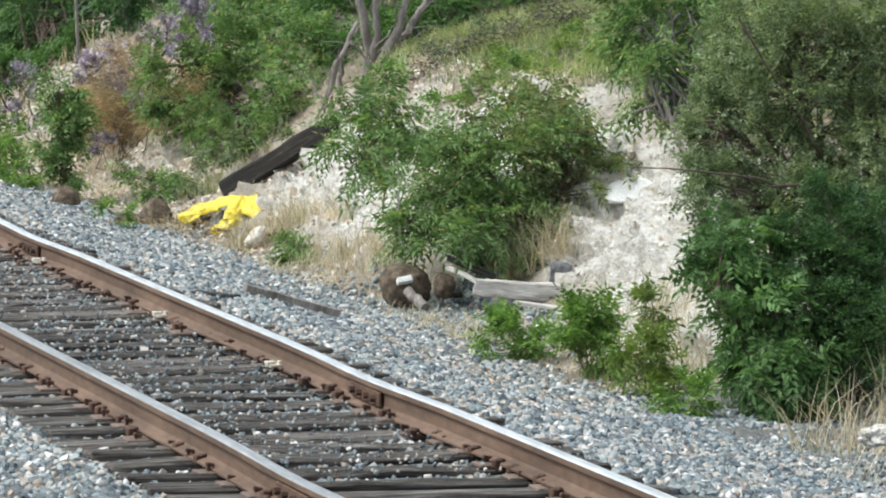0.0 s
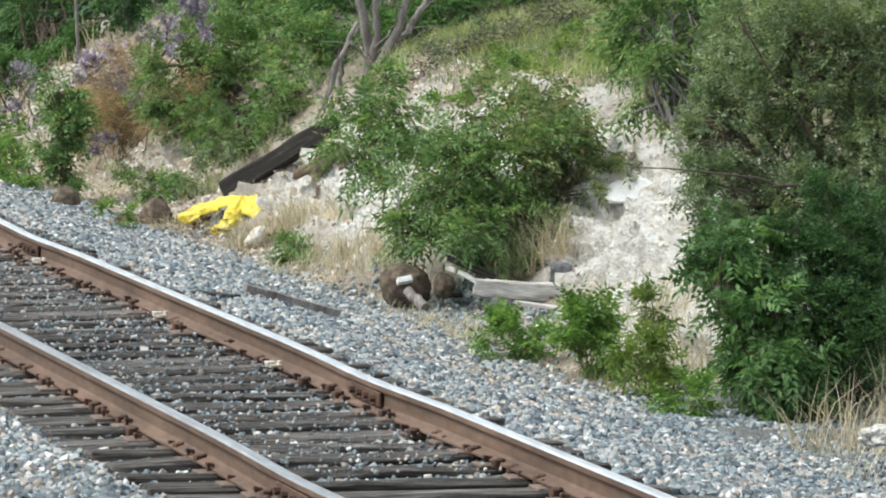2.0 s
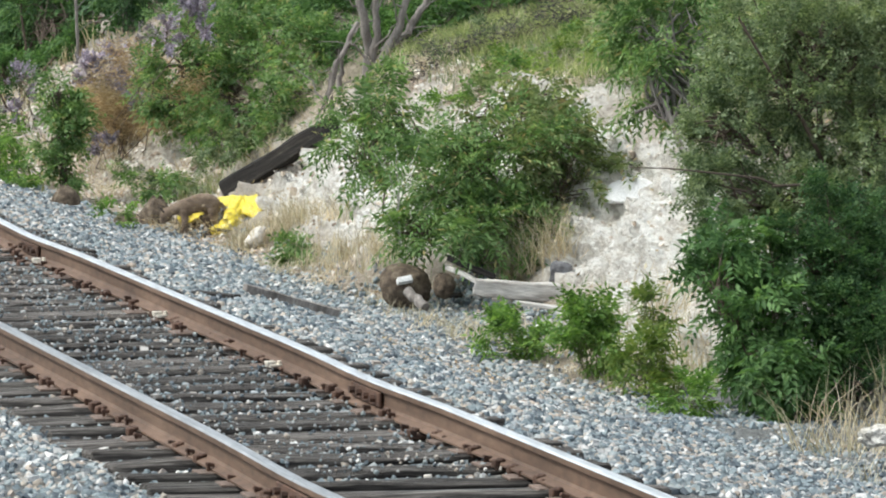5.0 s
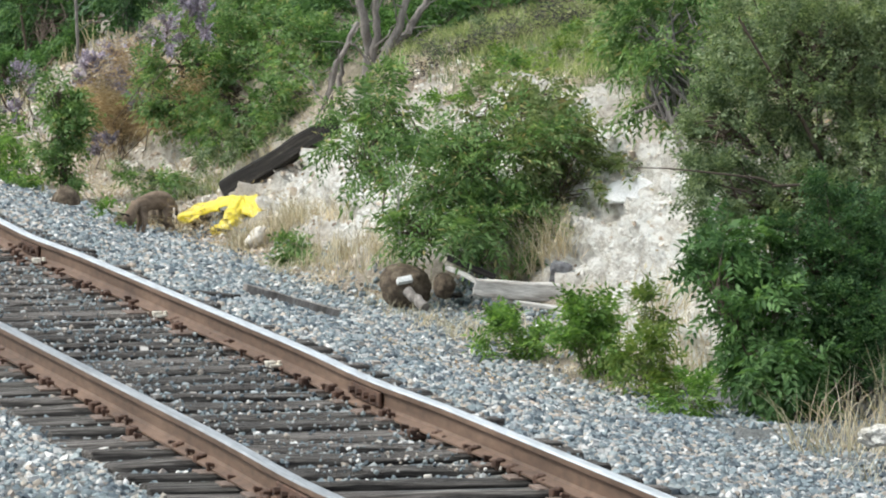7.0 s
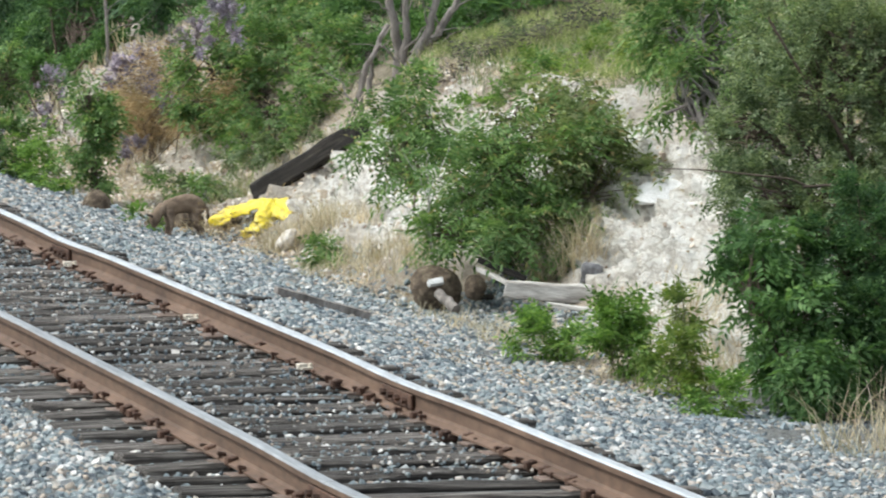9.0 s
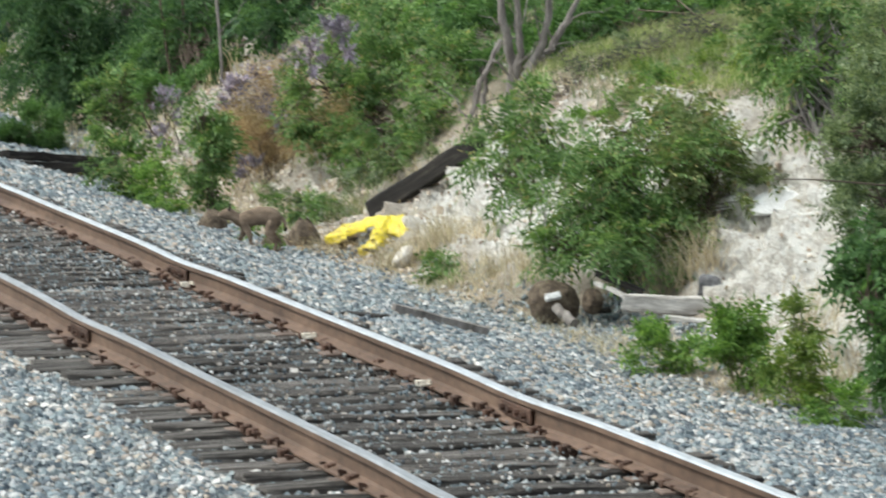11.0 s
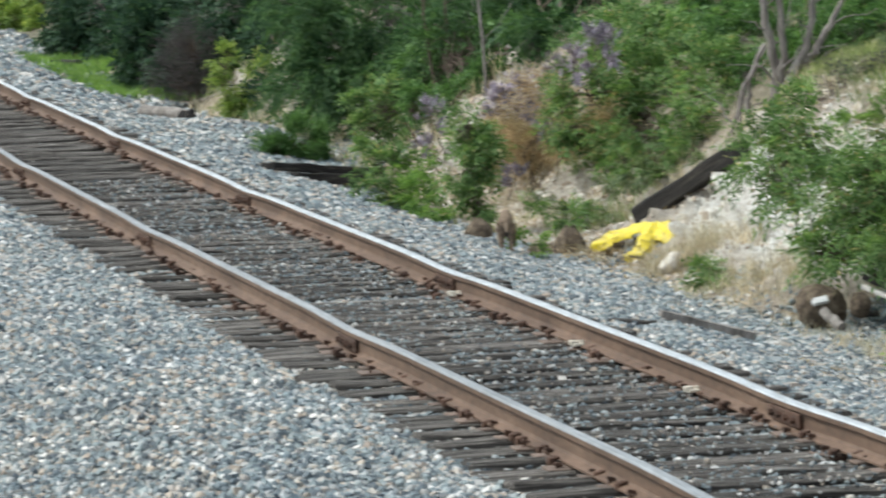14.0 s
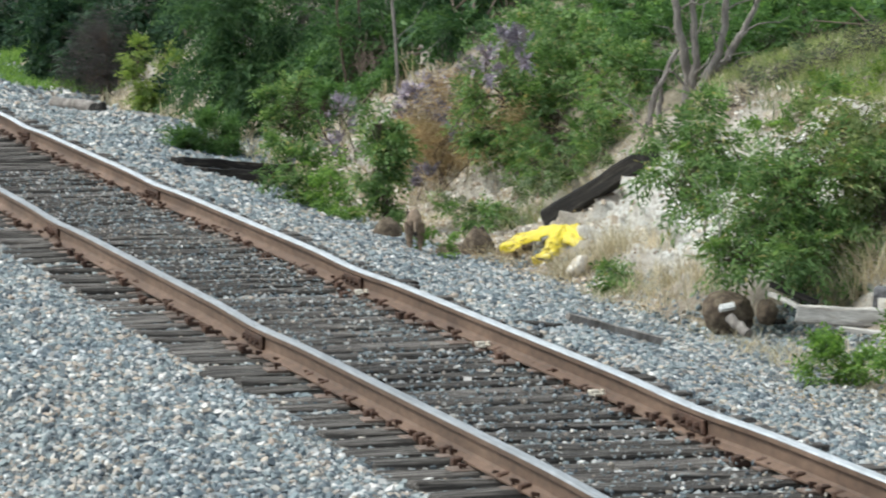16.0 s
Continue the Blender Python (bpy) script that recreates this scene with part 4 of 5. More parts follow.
plant("shrub", (11.90, 54.80, 0.25), [(11.70, 54.00, 0.08, 0.34, 0.27, 0.20), (11.27, 56.50, 0.08, 0.21, 0.19, 0.18), (12.21, 52.40, 0.23, 0.28, 0.24, 0.20), (12.15, 51.16, 0.12, 0.16, 0.16, 0.16)],
      "weed", LEAF_OLIVE, "dull green scrubby growth on the slope", "shrub", seed=37, stems=4, girth=0.008, thick=0.6)
plant("weed", (10.30, 54.50, -0.50), [(9.77, 53.60, -0.24, 0.20, 0.21, 0.23), (9.67, 52.60, -0.39, 0.14, 0.13, 0.11), (9.84, 54.00, 0.02, 0.17, 0.17, 0.17)],
      "weed", LEAF_FRESH, "pale green weeds along the bank foot", "weed", seed=38, stems=4, girth=0.006, bark=STEM)
plant("shrub", (12.68, 47.78, 1.02), [(12.58, 47.68, 1.00, 0.31, 0.23, 0.15), (12.88, 47.61, 1.10, 0.31, 0.22, 0.13), (13.39, 48.30, 1.28, 0.31, 0.22, 0.13)],
      "small", LEAF_OLIVE, "grey-green scrub on the bank top", "shrub", seed=39, stems=4, girth=0.008, thick=0.5)
plant("shrub", (14.50, 48.50, 1.52), [(14.82, 51.78, 1.45, 0.45, 0.31, 0.17), (15.03, 50.54, 1.52, 0.44, 0.30, 0.16), (14.18, 51.37, 1.30, 0.33, 0.24, 0.14), (14.55, 47.82, 1.55, 0.26, 0.21, 0.16)],
      "far", LEAF_DEEP, "low dark scrub along the bank top", "shrub", seed=40, stems=4, girth=0.012)
plant("weed", (13.50, 46.50, 1.26), [(12.99, 46.37, 1.09, 0.18, 0.14, 0.10), (13.76, 46.61, 1.35, 0.23, 0.17, 0.11), (12.97, 45.30, 1.07, 0.29, 0.20, 0.10), (13.41, 44.57, 1.25, 0.19, 0.17, 0.15), (13.36, 45.95, 1.21, 0.17, 0.13, 0.09)],
      "weed", LEAF_LIME, "clump of light green weeds on the bank top", "weed", seed=41, stems=4, girth=0.005, bark=STEM)
plant("dead_brush", (12.51, 47.54, 0.96), [(12.70, 47.51, 1.03, 0.31, 0.20, 0.10), (13.03, 47.57, 1.16, 0.33, 0.23, 0.13), (13.55, 47.33, 1.32, 0.38, 0.26, 0.13), (12.41, 47.44, 0.91, 0.20, 0.14, 0.08)],
      "brush", SMOKE, "low grey-brown dead brush on the bank top", "dead brush", seed=42, stems=5, girth=0.006, thick=1.6)
plant("weed", (12.60, 46.40, 0.93), [(12.56, 45.85, 0.90, 0.20, 0.16, 0.11), (12.91, 46.09, 1.05, 0.22, 0.17, 0.11), (12.38, 46.13, 0.76, 0.17, 0.13, 0.09)],
      "weed", LEAF_FRESH, "light green weeds over the edge of the bank", "weed", seed=43, stems=4, girth=0.005, thick=0.8, bark=STEM)
plant("dead_leaves", (10.50, 47.90, -0.50), [(10.42, 47.60, -0.41, 0.18, 0.12, 0.04), (10.27, 48.10, -0.46, 0.15, 0.12, 0.03), (10.59, 47.20, -0.40, 0.13, 0.12, 0.04)],
      "brush", RUSTLEAF, "orange-brown dead leaves by the yellow sheet", "dead leaves", seed=44, stems=3, girth=0.003, thick=1.2)

# Dark mass for the deep shadows of the wood, painted in leaf colour
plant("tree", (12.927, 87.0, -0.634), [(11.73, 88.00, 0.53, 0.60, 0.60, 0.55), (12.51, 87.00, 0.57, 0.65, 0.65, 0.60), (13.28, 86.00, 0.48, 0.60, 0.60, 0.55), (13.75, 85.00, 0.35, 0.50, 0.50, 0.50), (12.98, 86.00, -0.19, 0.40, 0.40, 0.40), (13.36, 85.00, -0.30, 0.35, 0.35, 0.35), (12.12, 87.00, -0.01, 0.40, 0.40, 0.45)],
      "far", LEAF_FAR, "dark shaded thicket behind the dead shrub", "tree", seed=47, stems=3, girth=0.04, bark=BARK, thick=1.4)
plant("shrub", (12.42, 114.0, -0.72), [(12.15, 113.00, -0.26, 0.55, 0.55, 0.45), (13.05, 114.00, -0.03, 0.80, 0.80, 0.60), (12.14, 118.00, -0.22, 0.70, 0.70, 0.60)],
      "far", LEAF_LIME, "light green trees at the far bend", "shrub", seed=48, stems=3, girth=0.03, thick=1.2)
plant("weed", (10.97, 51.4, -0.35), [(10.80, 51.60, -0.24, 0.14, 0.14, 0.08), (11.07, 51.20, -0.25, 0.13, 0.13, 0.08), (11.52, 51.50, 0.04, 0.16, 0.16, 0.12), (11.27, 51.50, -0.09, 0.12, 0.12, 0.10), (10.64, 52.50, -0.23, 0.10, 0.10, 0.06)],
      "weed", LEAF_OLIVE, "sparse dull green weeds on the scree", "weed", seed=49, stems=4, girth=0.004, thick=0.9, bark=STEM)
plant("shrub", (11.13, 71.7, -0.47), [(11.22, 71.50, -0.30, 0.30, 0.30, 0.18), (10.99, 72.00, -0.36, 0.20, 0.20, 0.14)],
      "ash", LEAF_WOOD, "low green shrub behind the gravel", "shrub", seed=50, stems=3, girth=0.01)


# ---- grass ----
meadow("dry_grass", 1100, (3.5, 4.3), (35, 60), 0.15, STRAW, "dry straw-coloured grass along the foot of the bank", 1, per=9, lean=1.0)
meadow("dry_grass", 260, (4.6, 6.4), (34, 62), 0.12, STRAW, "sparse dry grass on the chalk", 2, per=7, lean=1.0)
meadow("bank_grass", 4000, (6.0, 10.0), (36, 62), 0.12, GRASS, "thin green and brown grass on top of the bank", 3, per=14, clump=0.08, lean=1.1)
meadow("dry_grass", 2200, (5.9, 10.0), (38, 62), 0.14, STRAW, "straw-coloured grass on top of the bank", 4, per=8, clump=0.09, lean=1.1)
meadow("bank_grass", 4200, (6.15, 9.0), (39, 51), 0.16, GRASS_LIGHT, "light green soft grass on top of the bank", 8, per=12, clump=0.07, lean=0.9)
meadow("verge_grass", 1300, (2.7, 4.3), (80, 97), 0.2, LEAF_FRESH, "bright green grass beside the ballast", 5, per=8, width=0.012, clump=0.12)
meadow("dry_grass", 500, (3.6, 5.2), (58, 78), 0.3, STRAW, "dry grass under the trees", 6, per=6, width=0.009)
meadow("dry_grass", 420, (4.1, 5.6), (49, 57), 0.32, STRAW, "tall dry stems on the slope", 7, per=6, lean=0.7)
tuft("dry_grass_tuft", [(11.55, 40.5), (11.7, 40.4), (11.4, 40.6)], 110, 0.5, 0.08, STRAW, "tuft of tall dry straw grass beside boards", seed=1, lean=0.9)
tuft("dry_grass_tuft", [(10.82, 31.0), (10.95, 31.2), (10.7, 31.3)], 42, 0.62, 0.11, STRAW, "spreading tuft of long dry grass at the gravel edge", seed=2, lean=0.9)
tuft("dry_grass_tuft", [(11.2, 31.0), (11.35, 30.9), (11.3, 31.4)], 50, 0.62, 0.12, STRAW, "tall dry grass tuft under the shrub", seed=3, lean=0.6)
tuft("dry_grass_tuft", [(10.75, 43.4), (10.9, 43.0), (10.7, 44.0), (10.85, 42.4)], 70, 0.34, 0.12, STRAW, "pale dry grass on the chalk foot", seed=4, lean=0.5)
tuft("dry_grass_tuft", [(11.05, 34.9), (11.2, 35.4), (11.0, 35.8), (11.3, 36.2), (11.5, 36.8), (11.0, 36.6), (10.9, 36.0)], 70, 0.42, 0.16, STRAW, "dry brown grass behind green weeds", seed=5, lean=0.8)
tuft("dry_grass_tuft", [(10.6, 30.2), (10.4, 29.6), (10.9, 29.4)], 30, 0.22, 0.12, STRAW, "short dry grass growing through gravel", seed=6, lean=0.7)
tuft("dry_grass_tuft", [(11.02, 46.5), (10.95, 46.2), (11.12, 46.6)], 60, 0.3, 0.1, STRAW, "pale dry grass beside the yellow sheet", seed=7, lean=0.7)
tuft("dry_grass_tuft", [(12.66, 47.0), (12.7, 48.0), (12.66, 46.4), (12.72, 47.5), (12.62, 46.0), (12.75, 48.6)], 60, 0.2, 0.2, STRAW, "matted dry grass along the bank edge", seed=8, lean=1.1)
tuft("green_grass_tuft", [(12.6, 46.6), (12.7, 46.1), (12.75, 47.2), (12.65, 45.6)], 60, 0.22, 0.18, GRASS, "green grass along the bank edge", seed=9, lean=1.0)


litter("leaf_litter", 1500, (3.7, 6.6), (36, 61), 0.022, RUSTLEAF, "brown dead leaves strewn on the bank", 1)
litter("leaf_litter", 1500, (3.6, 6.4), (36, 61), 0.025, STRAW, "bleached dead leaves and straw strewn on the bank", 2)
tuft("dry_grass_tuft", [(11.05, 45.9), (11.2, 45.8), (11.3, 46.0), (11.15, 45.6), (10.95, 46.2)], 55, 0.34, 0.12, STRAW, "thin dry grass on the slope beside the yellow sheet", seed=10, lean=0.9, width=0.0026)
tuft("dry_grass_tuft", [(10.51, 46.3), (10.59, 46.3), (10.68, 46.3), (10.77, 46.3), (10.87, 46.3), (10.96, 46.3), (11.05, 46.3)], 75, 0.42, 0.1, STRAW, "thin pale dry grass below the leaning timber", seed=11, lean=0.8, width=0.0026)
tuft("green_grass_tuft", [(11.21, 51.2), (11.33, 51.2), (11.44, 51.2), (11.54, 51.2), (11.12, 51.2)], 40, 0.45, 0.12, GRASS_LIGHT, "tall thin green grass above the timber", seed=12, lean=0.4)
litter("leaf_litter", 420, (2.2, 3.2), (33.2, 36.6), 0.02, RUSTLEAF, "brown leaves scattered on the ballast", 4)
litter("leaf_litter", 500, (3.4, 4.6), (45.5, 49.5), 0.025, RUSTLEAF, "orange-brown leaves round the stumps", 3)


# ---- timber, stumps and litter ----
def beam(name, a, b, w, h, mat, label, category, rough=0.012, seed=0, roll=0.0, group=""):
    """A worn squared timber from a to b."""
    a, b = Vector(a), Vector(b)
    d = b - a
    ob = new(name, part_mesh(name, box_bm(d.length, w, h, (0, 0, 0), min(w, h) * 0.1, 6, rough, seed), mat))
    ob.matrix_basis = Matrix.Translation((a + b) / 2) @ d.to_track_quat("X", "Z").to_matrix().to_4x4() @ pose(0, 0, 0, roll, 0, 0)
    return tagged(ob, label, category, group)


def lump(name, at, size, mat, label, category, seed, rough=0.3, level=4):
    ob = new(name, part_mesh(name, rock_bm(size, seed, rough, level), mat))
    ob.data.polygons.foreach_set("use_smooth", [mat not in (CHALK, GREY_ROCK)] * len(ob.data.polygons))
    ob.location = at
    return tagged(ob, label, category)


def stump(at, r, h, label, seed):
    """A short rotted stump: flared fibrous side, worn round top."""
    rng = np.random.default_rng(seed)
    bm = bmesh.new()
    rings, sides = 9, 22
    grid = []
    for i in range(rings):
        u = i / (rings - 1)
        row = []
        for s in range(sides):
            w = 2 * math.pi * s / sides
            k = r * (1.15 - 0.25 * u + 0.12 * noise.noise(Vector((math.cos(w) * 2, math.sin(w) * 2, u * 2 + seed))) + 0.06 * math.sin(w * 7 + seed))
            k *= 1 - 0.62 * max(0.0, (u - 0.5) / 0.5) ** 2
            row.append(bm.verts.new((k * math.cos(w), k * math.sin(w), h * u * (1 + 0.22 * noise.noise(Vector((math.cos(w) * 1.5, math.sin(w) * 1.5, seed))) * u))))
        grid.append(row)
    for i in range(rings - 1):
        for s in range(sides):
            bm.faces.new((grid[i][s], grid[i][(s + 1) % sides], grid[i + 1][(s + 1) % sides], grid[i + 1][s]))
    mid = bm.verts.new((0, 0, h * 1.0))
    for s in range(sides):
        bm.faces.new((grid[-1][s], grid[-1][(s + 1) % sides], mid))
    ob = new("stump", part_mesh("stump", bm, STUMP))
    ob.location = at
    return tagged(ob, label, "stump")


beam("leaning_timber", (11.003, 49.000, -0.183), (11.640, 47.550, 0.485), 0.175, 0.175, TIMBER_DARK, "black creosoted old timber lying on the slope", "timber", rough=0.016, seed=3, roll=12)
stump((9.82, 50.7, -0.50), 0.125, 0.24, "brown rotted stump under a sapling", 1)
stump((10.33, 49.0, -0.55), 0.15, 0.29, "brown rotted stump beside a yellow sheet", 2)
lump("soil_mound", (10.14, 49.15, -0.52), (0.15, 0.2, 0.11), STUMP, "low brown heap of soil and rotten wood", "mound", 4)
lump("soil_mound", (10.68, 48.75, -0.46), (0.22, 0.25, 0.13), STUMP, "dark rotten wood heap under a plastic sheet", "mound", 6)
boulder = lump("chalk_boulder", (10.63, 46.2, -0.39), (0.065, 0.07, 0.12), BLEACHED, "white chalk boulder at the gravel edge", "rock", 7, 0.22)
boulder.rotation_euler = (0, radians(42), 0)
lump("chalk_boulder", (10.8, 30.4, -0.30), (0.13, 0.10, 0.06), CHALK, "white block of chalk in the gravel", "rock", 8, 0.3)
lump("chalk_boulder", (10.95, 51.4, -0.42), (0.10, 0.12, 0.22), CHALK, "upright white chalk rock beside the timber", "rock", 9, 0.4)
lump("grey_rock", (11.601, 39.950, -0.177), (0.09, 0.06, 0.10), GREY_ROCK, "dark grey rock behind a board", "rock", 10, 0.35, 3)

lump("stump", (10.555, 40.700, -0.330), (0.195, 0.17, 0.185), STUMP, "round fibrous brown stump lying by the gravel", "stump", 5, 0.16)
lump("stump", (10.802, 40.45, -0.299), (0.085, 0.09, 0.095), STUMP, "small round brown stump by the gravel", "stump", 12, 0.2)
scrap = new("white_scrap", part_mesh("white_scrap", box_bm(0.125, 0.05, 0.055, (0, 0, 0), 0.006, 3, 0.012, 4), PAPER))
scrap.matrix_basis = pose(10.508, 40.520, -0.264, -35, -8, 8)
tagged(scrap, "crumpled white scrap lying on a stump", "litter")


def short_log(a, b, r, mat, label, seed):
    verts, faces = [], []
    a, b = np.array(a, float), np.array(b, float)
    mid = (a + b) / 2
    rng = np.random.default_rng(seed)
    pts = [p - mid for p in wander(a, b, rng, 6, 0.015)]
    tube(verts, faces, [pts[0]] + pts + [pts[-1]], [0.001] + list(r * rng.uniform(0.92, 1.08, 7)) + [0.001], 14)
    ob = new("log", mesh_of("log", [tuple(v) for v in verts], faces, mat, smooth=False))
    ob.location = mid
    return tagged(ob, label, "log")


short_log((10.505, 40.420, -0.338), (10.583, 40.200, -0.446), 0.04, BARK, "short grey-brown log leaning on a stump", 3)
# Dark hole beside the small stump: its shade is a thin black cylinder
short_log((10.914, 40.800, -0.412), (10.974, 40.600, -0.394), 0.02, TIMBER_DARK, "short dark cylinder standing in for a shaded hole by the boards", 4)
beam("board", (10.900, 39.950, -0.277), (11.529, 39.700, -0.309), 0.09, 0.14, BOARD, "thick bleached wooden board lying by the gravel", "board", rough=0.022, seed=5)
beam("board", (11.092, 39.400, -0.347), (11.478, 39.200, -0.387), 0.09, 0.032, BOARD, "thin white board on the ground", "board", seed=6)
beam("board", (10.810, 40.400, -0.150), (10.960, 40.100, -0.235), 0.035, 0.034, BOARD, "white broken board leaning under a shrub", "board", seed=7)
beam("board", (10.792, 40.3, -0.076), (11.103, 40.1, -0.216), 0.035, 0.045, TIMBER_DARK, "dark broken board leaning under a shrub", "board", seed=8)
beam("plank", (8.76, 38.45, -0.10), (9.46, 38.45, -0.31), 0.12, 0.07, BARK, "grey weathered plank lying on the ballast", "plank", seed=9)
beam("plank", (8.16, 37.45, -0.045), (8.42, 37.2, -0.055), 0.12, 0.05, TIMBER_DARK, "dark piece of rotten wood on the ballast", "plank", seed=10)
beam("old_tie", (9.125, 57.600, -0.223), (10.183, 58.900, -0.409), 0.2, 0.11, TIMBER_DARK, "discarded black railway tie at the bank foot", "railway tie", rough=0.03, seed=11, group="discarded ties")
beam("old_tie", (8.949, 58.100, -0.127), (10.401, 59.400, -0.336), 0.2, 0.09, TIMBER_DARK, "discarded black railway tie stacked on another", "railway tie", rough=0.03, seed=12, group="discarded ties")
short_log((9.30, 70.9, -0.13), (9.74, 70.1, -0.17), 0.09, BARK, "grey log with a dark end on the ballast", 7)
lump("charred_stump", (9.79, 70.0, -0.20), (0.075, 0.09, 0.11), TIMBER_DARK, "charred black stump end on the ballast", "stump", 14, 0.3)
beam("old_tie", (10.7, 93.2, -0.42), (11.1, 92.8, -0.42), 0.2, 0.16, TIMBER_DARK, "short black timber lying in green grass", "timber", seed=13)
beam("plank", (9.55, 77.8, -0.27), (9.9, 77.2, -0.38), 0.1, 0.07, TIMBER_DARK, "dark wood scrap on the ballast", "plank", seed=14)
slab = lump("chalk_slab", (12.36, 40.62, 0.41), (0.24, 0.17, 0.04), PAPER, "smooth bluish white slab set in the chalk bank", "slab", 15, 0.14)
slab.rotation_euler = (radians(24), radians(-20), radians(14))


def ribbon(parent, name, path, width, seed):
    """A crumpled strip of plastic sheet along a path."""
    path = [Vector(p) for p in path]
    n, m = 28, 12
    verts, faces = [], []
    for i in range(n + 1):
        u = i / n * (len(path) - 1)
        k = min(int(u), len(path) - 2)
        p = path[k].lerp(path[k + 1], u - k)
        d = (path[k + 1] - path[k]).normalized()
        side = d.cross(Vector((0, -0.75, 0.66))).normalized()
        rise = side.cross(d)
        wd = width * (1 + 0.35 * noise.noise(Vector((u * 1.3, seed, 0)))) * (0.45 + 0.55 * min(1.0, 6 * i / n, 6 * (n - i) / n))
        for j in range(m + 1):
            v = j / m - 0.5
            q = Vector((u * 2.2, v * 3, seed))
            fold = abs(noise.noise(q)) * 0.045 + abs(noise.noise(q * 2.6)) * 0.018
            verts.append(p + side * v * wd + rise * (fold - 0.05 * (2 * v) ** 2))
    w = m + 1
    for i in range(n):
        faces += [(i * w + j, i * w + j + 1, (i + 1) * w + j + 1, (i + 1) * w + j) for j in range(m)]
    ob = part(name, mesh_of(name, [tuple(v) for v in verts], faces, YELLOW, smooth=True), None, parent)
    thick = ob.modifiers.new("thickness", "SOLIDIFY")
    thick.thickness = 0.004
    return ob


sheet = tagged(new("plastic_sheet"), "crumpled bright yellow plastic sheet draped on the slope", "plastic sheet")
ribbon(sheet, "fold", [(10.45, 48.6, -0.40), (10.64, 48.4, -0.29), (10.80, 48.1, -0.20), (10.92, 47.7, -0.17), (11.02, 47.4, -0.17)], 0.21, 1)
ribbon(sheet, "fold", [(10.86, 47.75, -0.16), (10.80, 47.6, -0.25), (10.68, 47.45, -0.36), (10.54, 47.6, -0.44)], 0.19, 2)
ribbon(sheet, "fold", [(10.80, 47.9, -0.18), (10.92, 47.5, -0.22), (11.0, 47.25, -0.27)], 0.25, 3)


def bare_tree(name, trunks, bark, label, category):
    thing = tagged(new(name), label, category)
    base = np.array(trunks[0][0][0])
    thing.location = base
    rng = np.random.default_rng(len(trunks) + int(base[1]))
    for path, r0, r1 in trunks:
        verts, faces = [], []
        fine = []
        for a, b in zip(path[:-1], path[1:]):
            fine += [np.array(a) + (np.array(b) - np.array(a)) * k / 3 + rng.normal(size=3) * 0.008 for k in range(3)]
        fine.append(np.array(path[-1]))
        tube(verts, faces, [p - base for p in fine], np.linspace(r0, r1, len(fine)) * rng.uniform(0.9, 1.1, len(fine)), 9)
        for k in range(2, len(fine) - 1, 2):
            tip = fine[k] + rng.normal(size=3) * np.array((0.3, 0.2, 0.15)) + np.array((0, 0, 0.2))
            tube(verts, faces, [p - base for p in wander(fine[k], tip, rng, 4, 0.06)], np.linspace(r1 * 0.5, 0.003, 5), 5)
        part("stem", mesh_of("stem", [tuple(v) for v in verts], faces, bark, smooth=True), None, thing)
    return thing


forked = bare_tree("forked_tree", [([(12.9, 51.3, 0.6), (12.92, 51.3, 0.98), (12.9, 51.3, 1.25), (12.83, 51.3, 1.47), (12.77, 51.3, 1.9), (12.6, 51.3, 2.6)], 0.06, 0.025), ([(12.94, 51.3, 0.7), (12.99, 51.25, 1.14), (12.99, 51.25, 1.36), (12.96, 51.2, 1.8), (13.0, 51.2, 2.6)], 0.045, 0.025),
           ([(12.97, 51.2, 0.75), (13.11, 51.2, 1.04), (13.21, 51.2, 1.23), (13.27, 51.2, 1.48), (13.3, 51.2, 1.9), (13.4, 51.2, 2.7)], 0.052, 0.025), ([(13.08, 51.4, 0.95), (13.36, 51.5, 1.12), (13.48, 51.5, 1.32), (13.57, 51.5, 1.46), (13.8, 51.5, 1.95), (14.0, 51.5, 2.6)], 0.045, 0.022)], BARK, "grey multi-stemmed tree on top of the bank", "tree")
bare_tree("dead_branch", [([(12.34, 50.4, 0.30), (12.31, 50.4, 0.59), (12.38, 50.4, 0.89), (12.51, 50.4, 1.11), (12.6, 50.4, 1.3)], 0.035, 0.022), ([(12.34, 50.4, 0.81), (12.24, 50.4, 0.49), (12.16, 50.4, 0.27), (11.97, 50.35, -0.05)], 0.012, 0.008), ([(12.47, 50.6, 0.5), (12.48, 50.6, 0.75), (12.49, 50.6, 0.93)], 0.04, 0.015)], BARK, "grey dead branch leaning against the bank", "dead branch")
bare_tree("thin_trunk", [([(11.63, 59.5, 0.0), (11.65, 59.5, 0.66), (11.63, 59.5, 1.04), (11.61, 59.5, 1.7), (11.65, 59.5, 2.6)], 0.02, 0.014)], BARK, "pale straight thin tree trunk among green leaves", "tree")
bare_tree("thin_trunk", [([(11.58, 62.0, 0.0), (11.56, 62.0, 0.35), (11.51, 62.0, 0.67), (11.45, 62.0, 1.3), (11.5, 62, 2.4)], 0.019, 0.013), ([(11.68, 62.0, 0.0), (11.73, 62.0, 0.74), (11.71, 62.0, 1.4), (11.8, 62, 2.4)], 0.017, 0.012)], TWIG, "grey crooked trunks in the shade", "tree")
bare_tree("dead_stick", [([(10.6, 41.0, -0.36), (10.58, 41.0, 0.24), (10.57, 40.95, 0.44), (10.55, 40.95, 0.6)], 0.009, 0.007)], BOARD, "pale dead stick standing in the shrub", "stick")


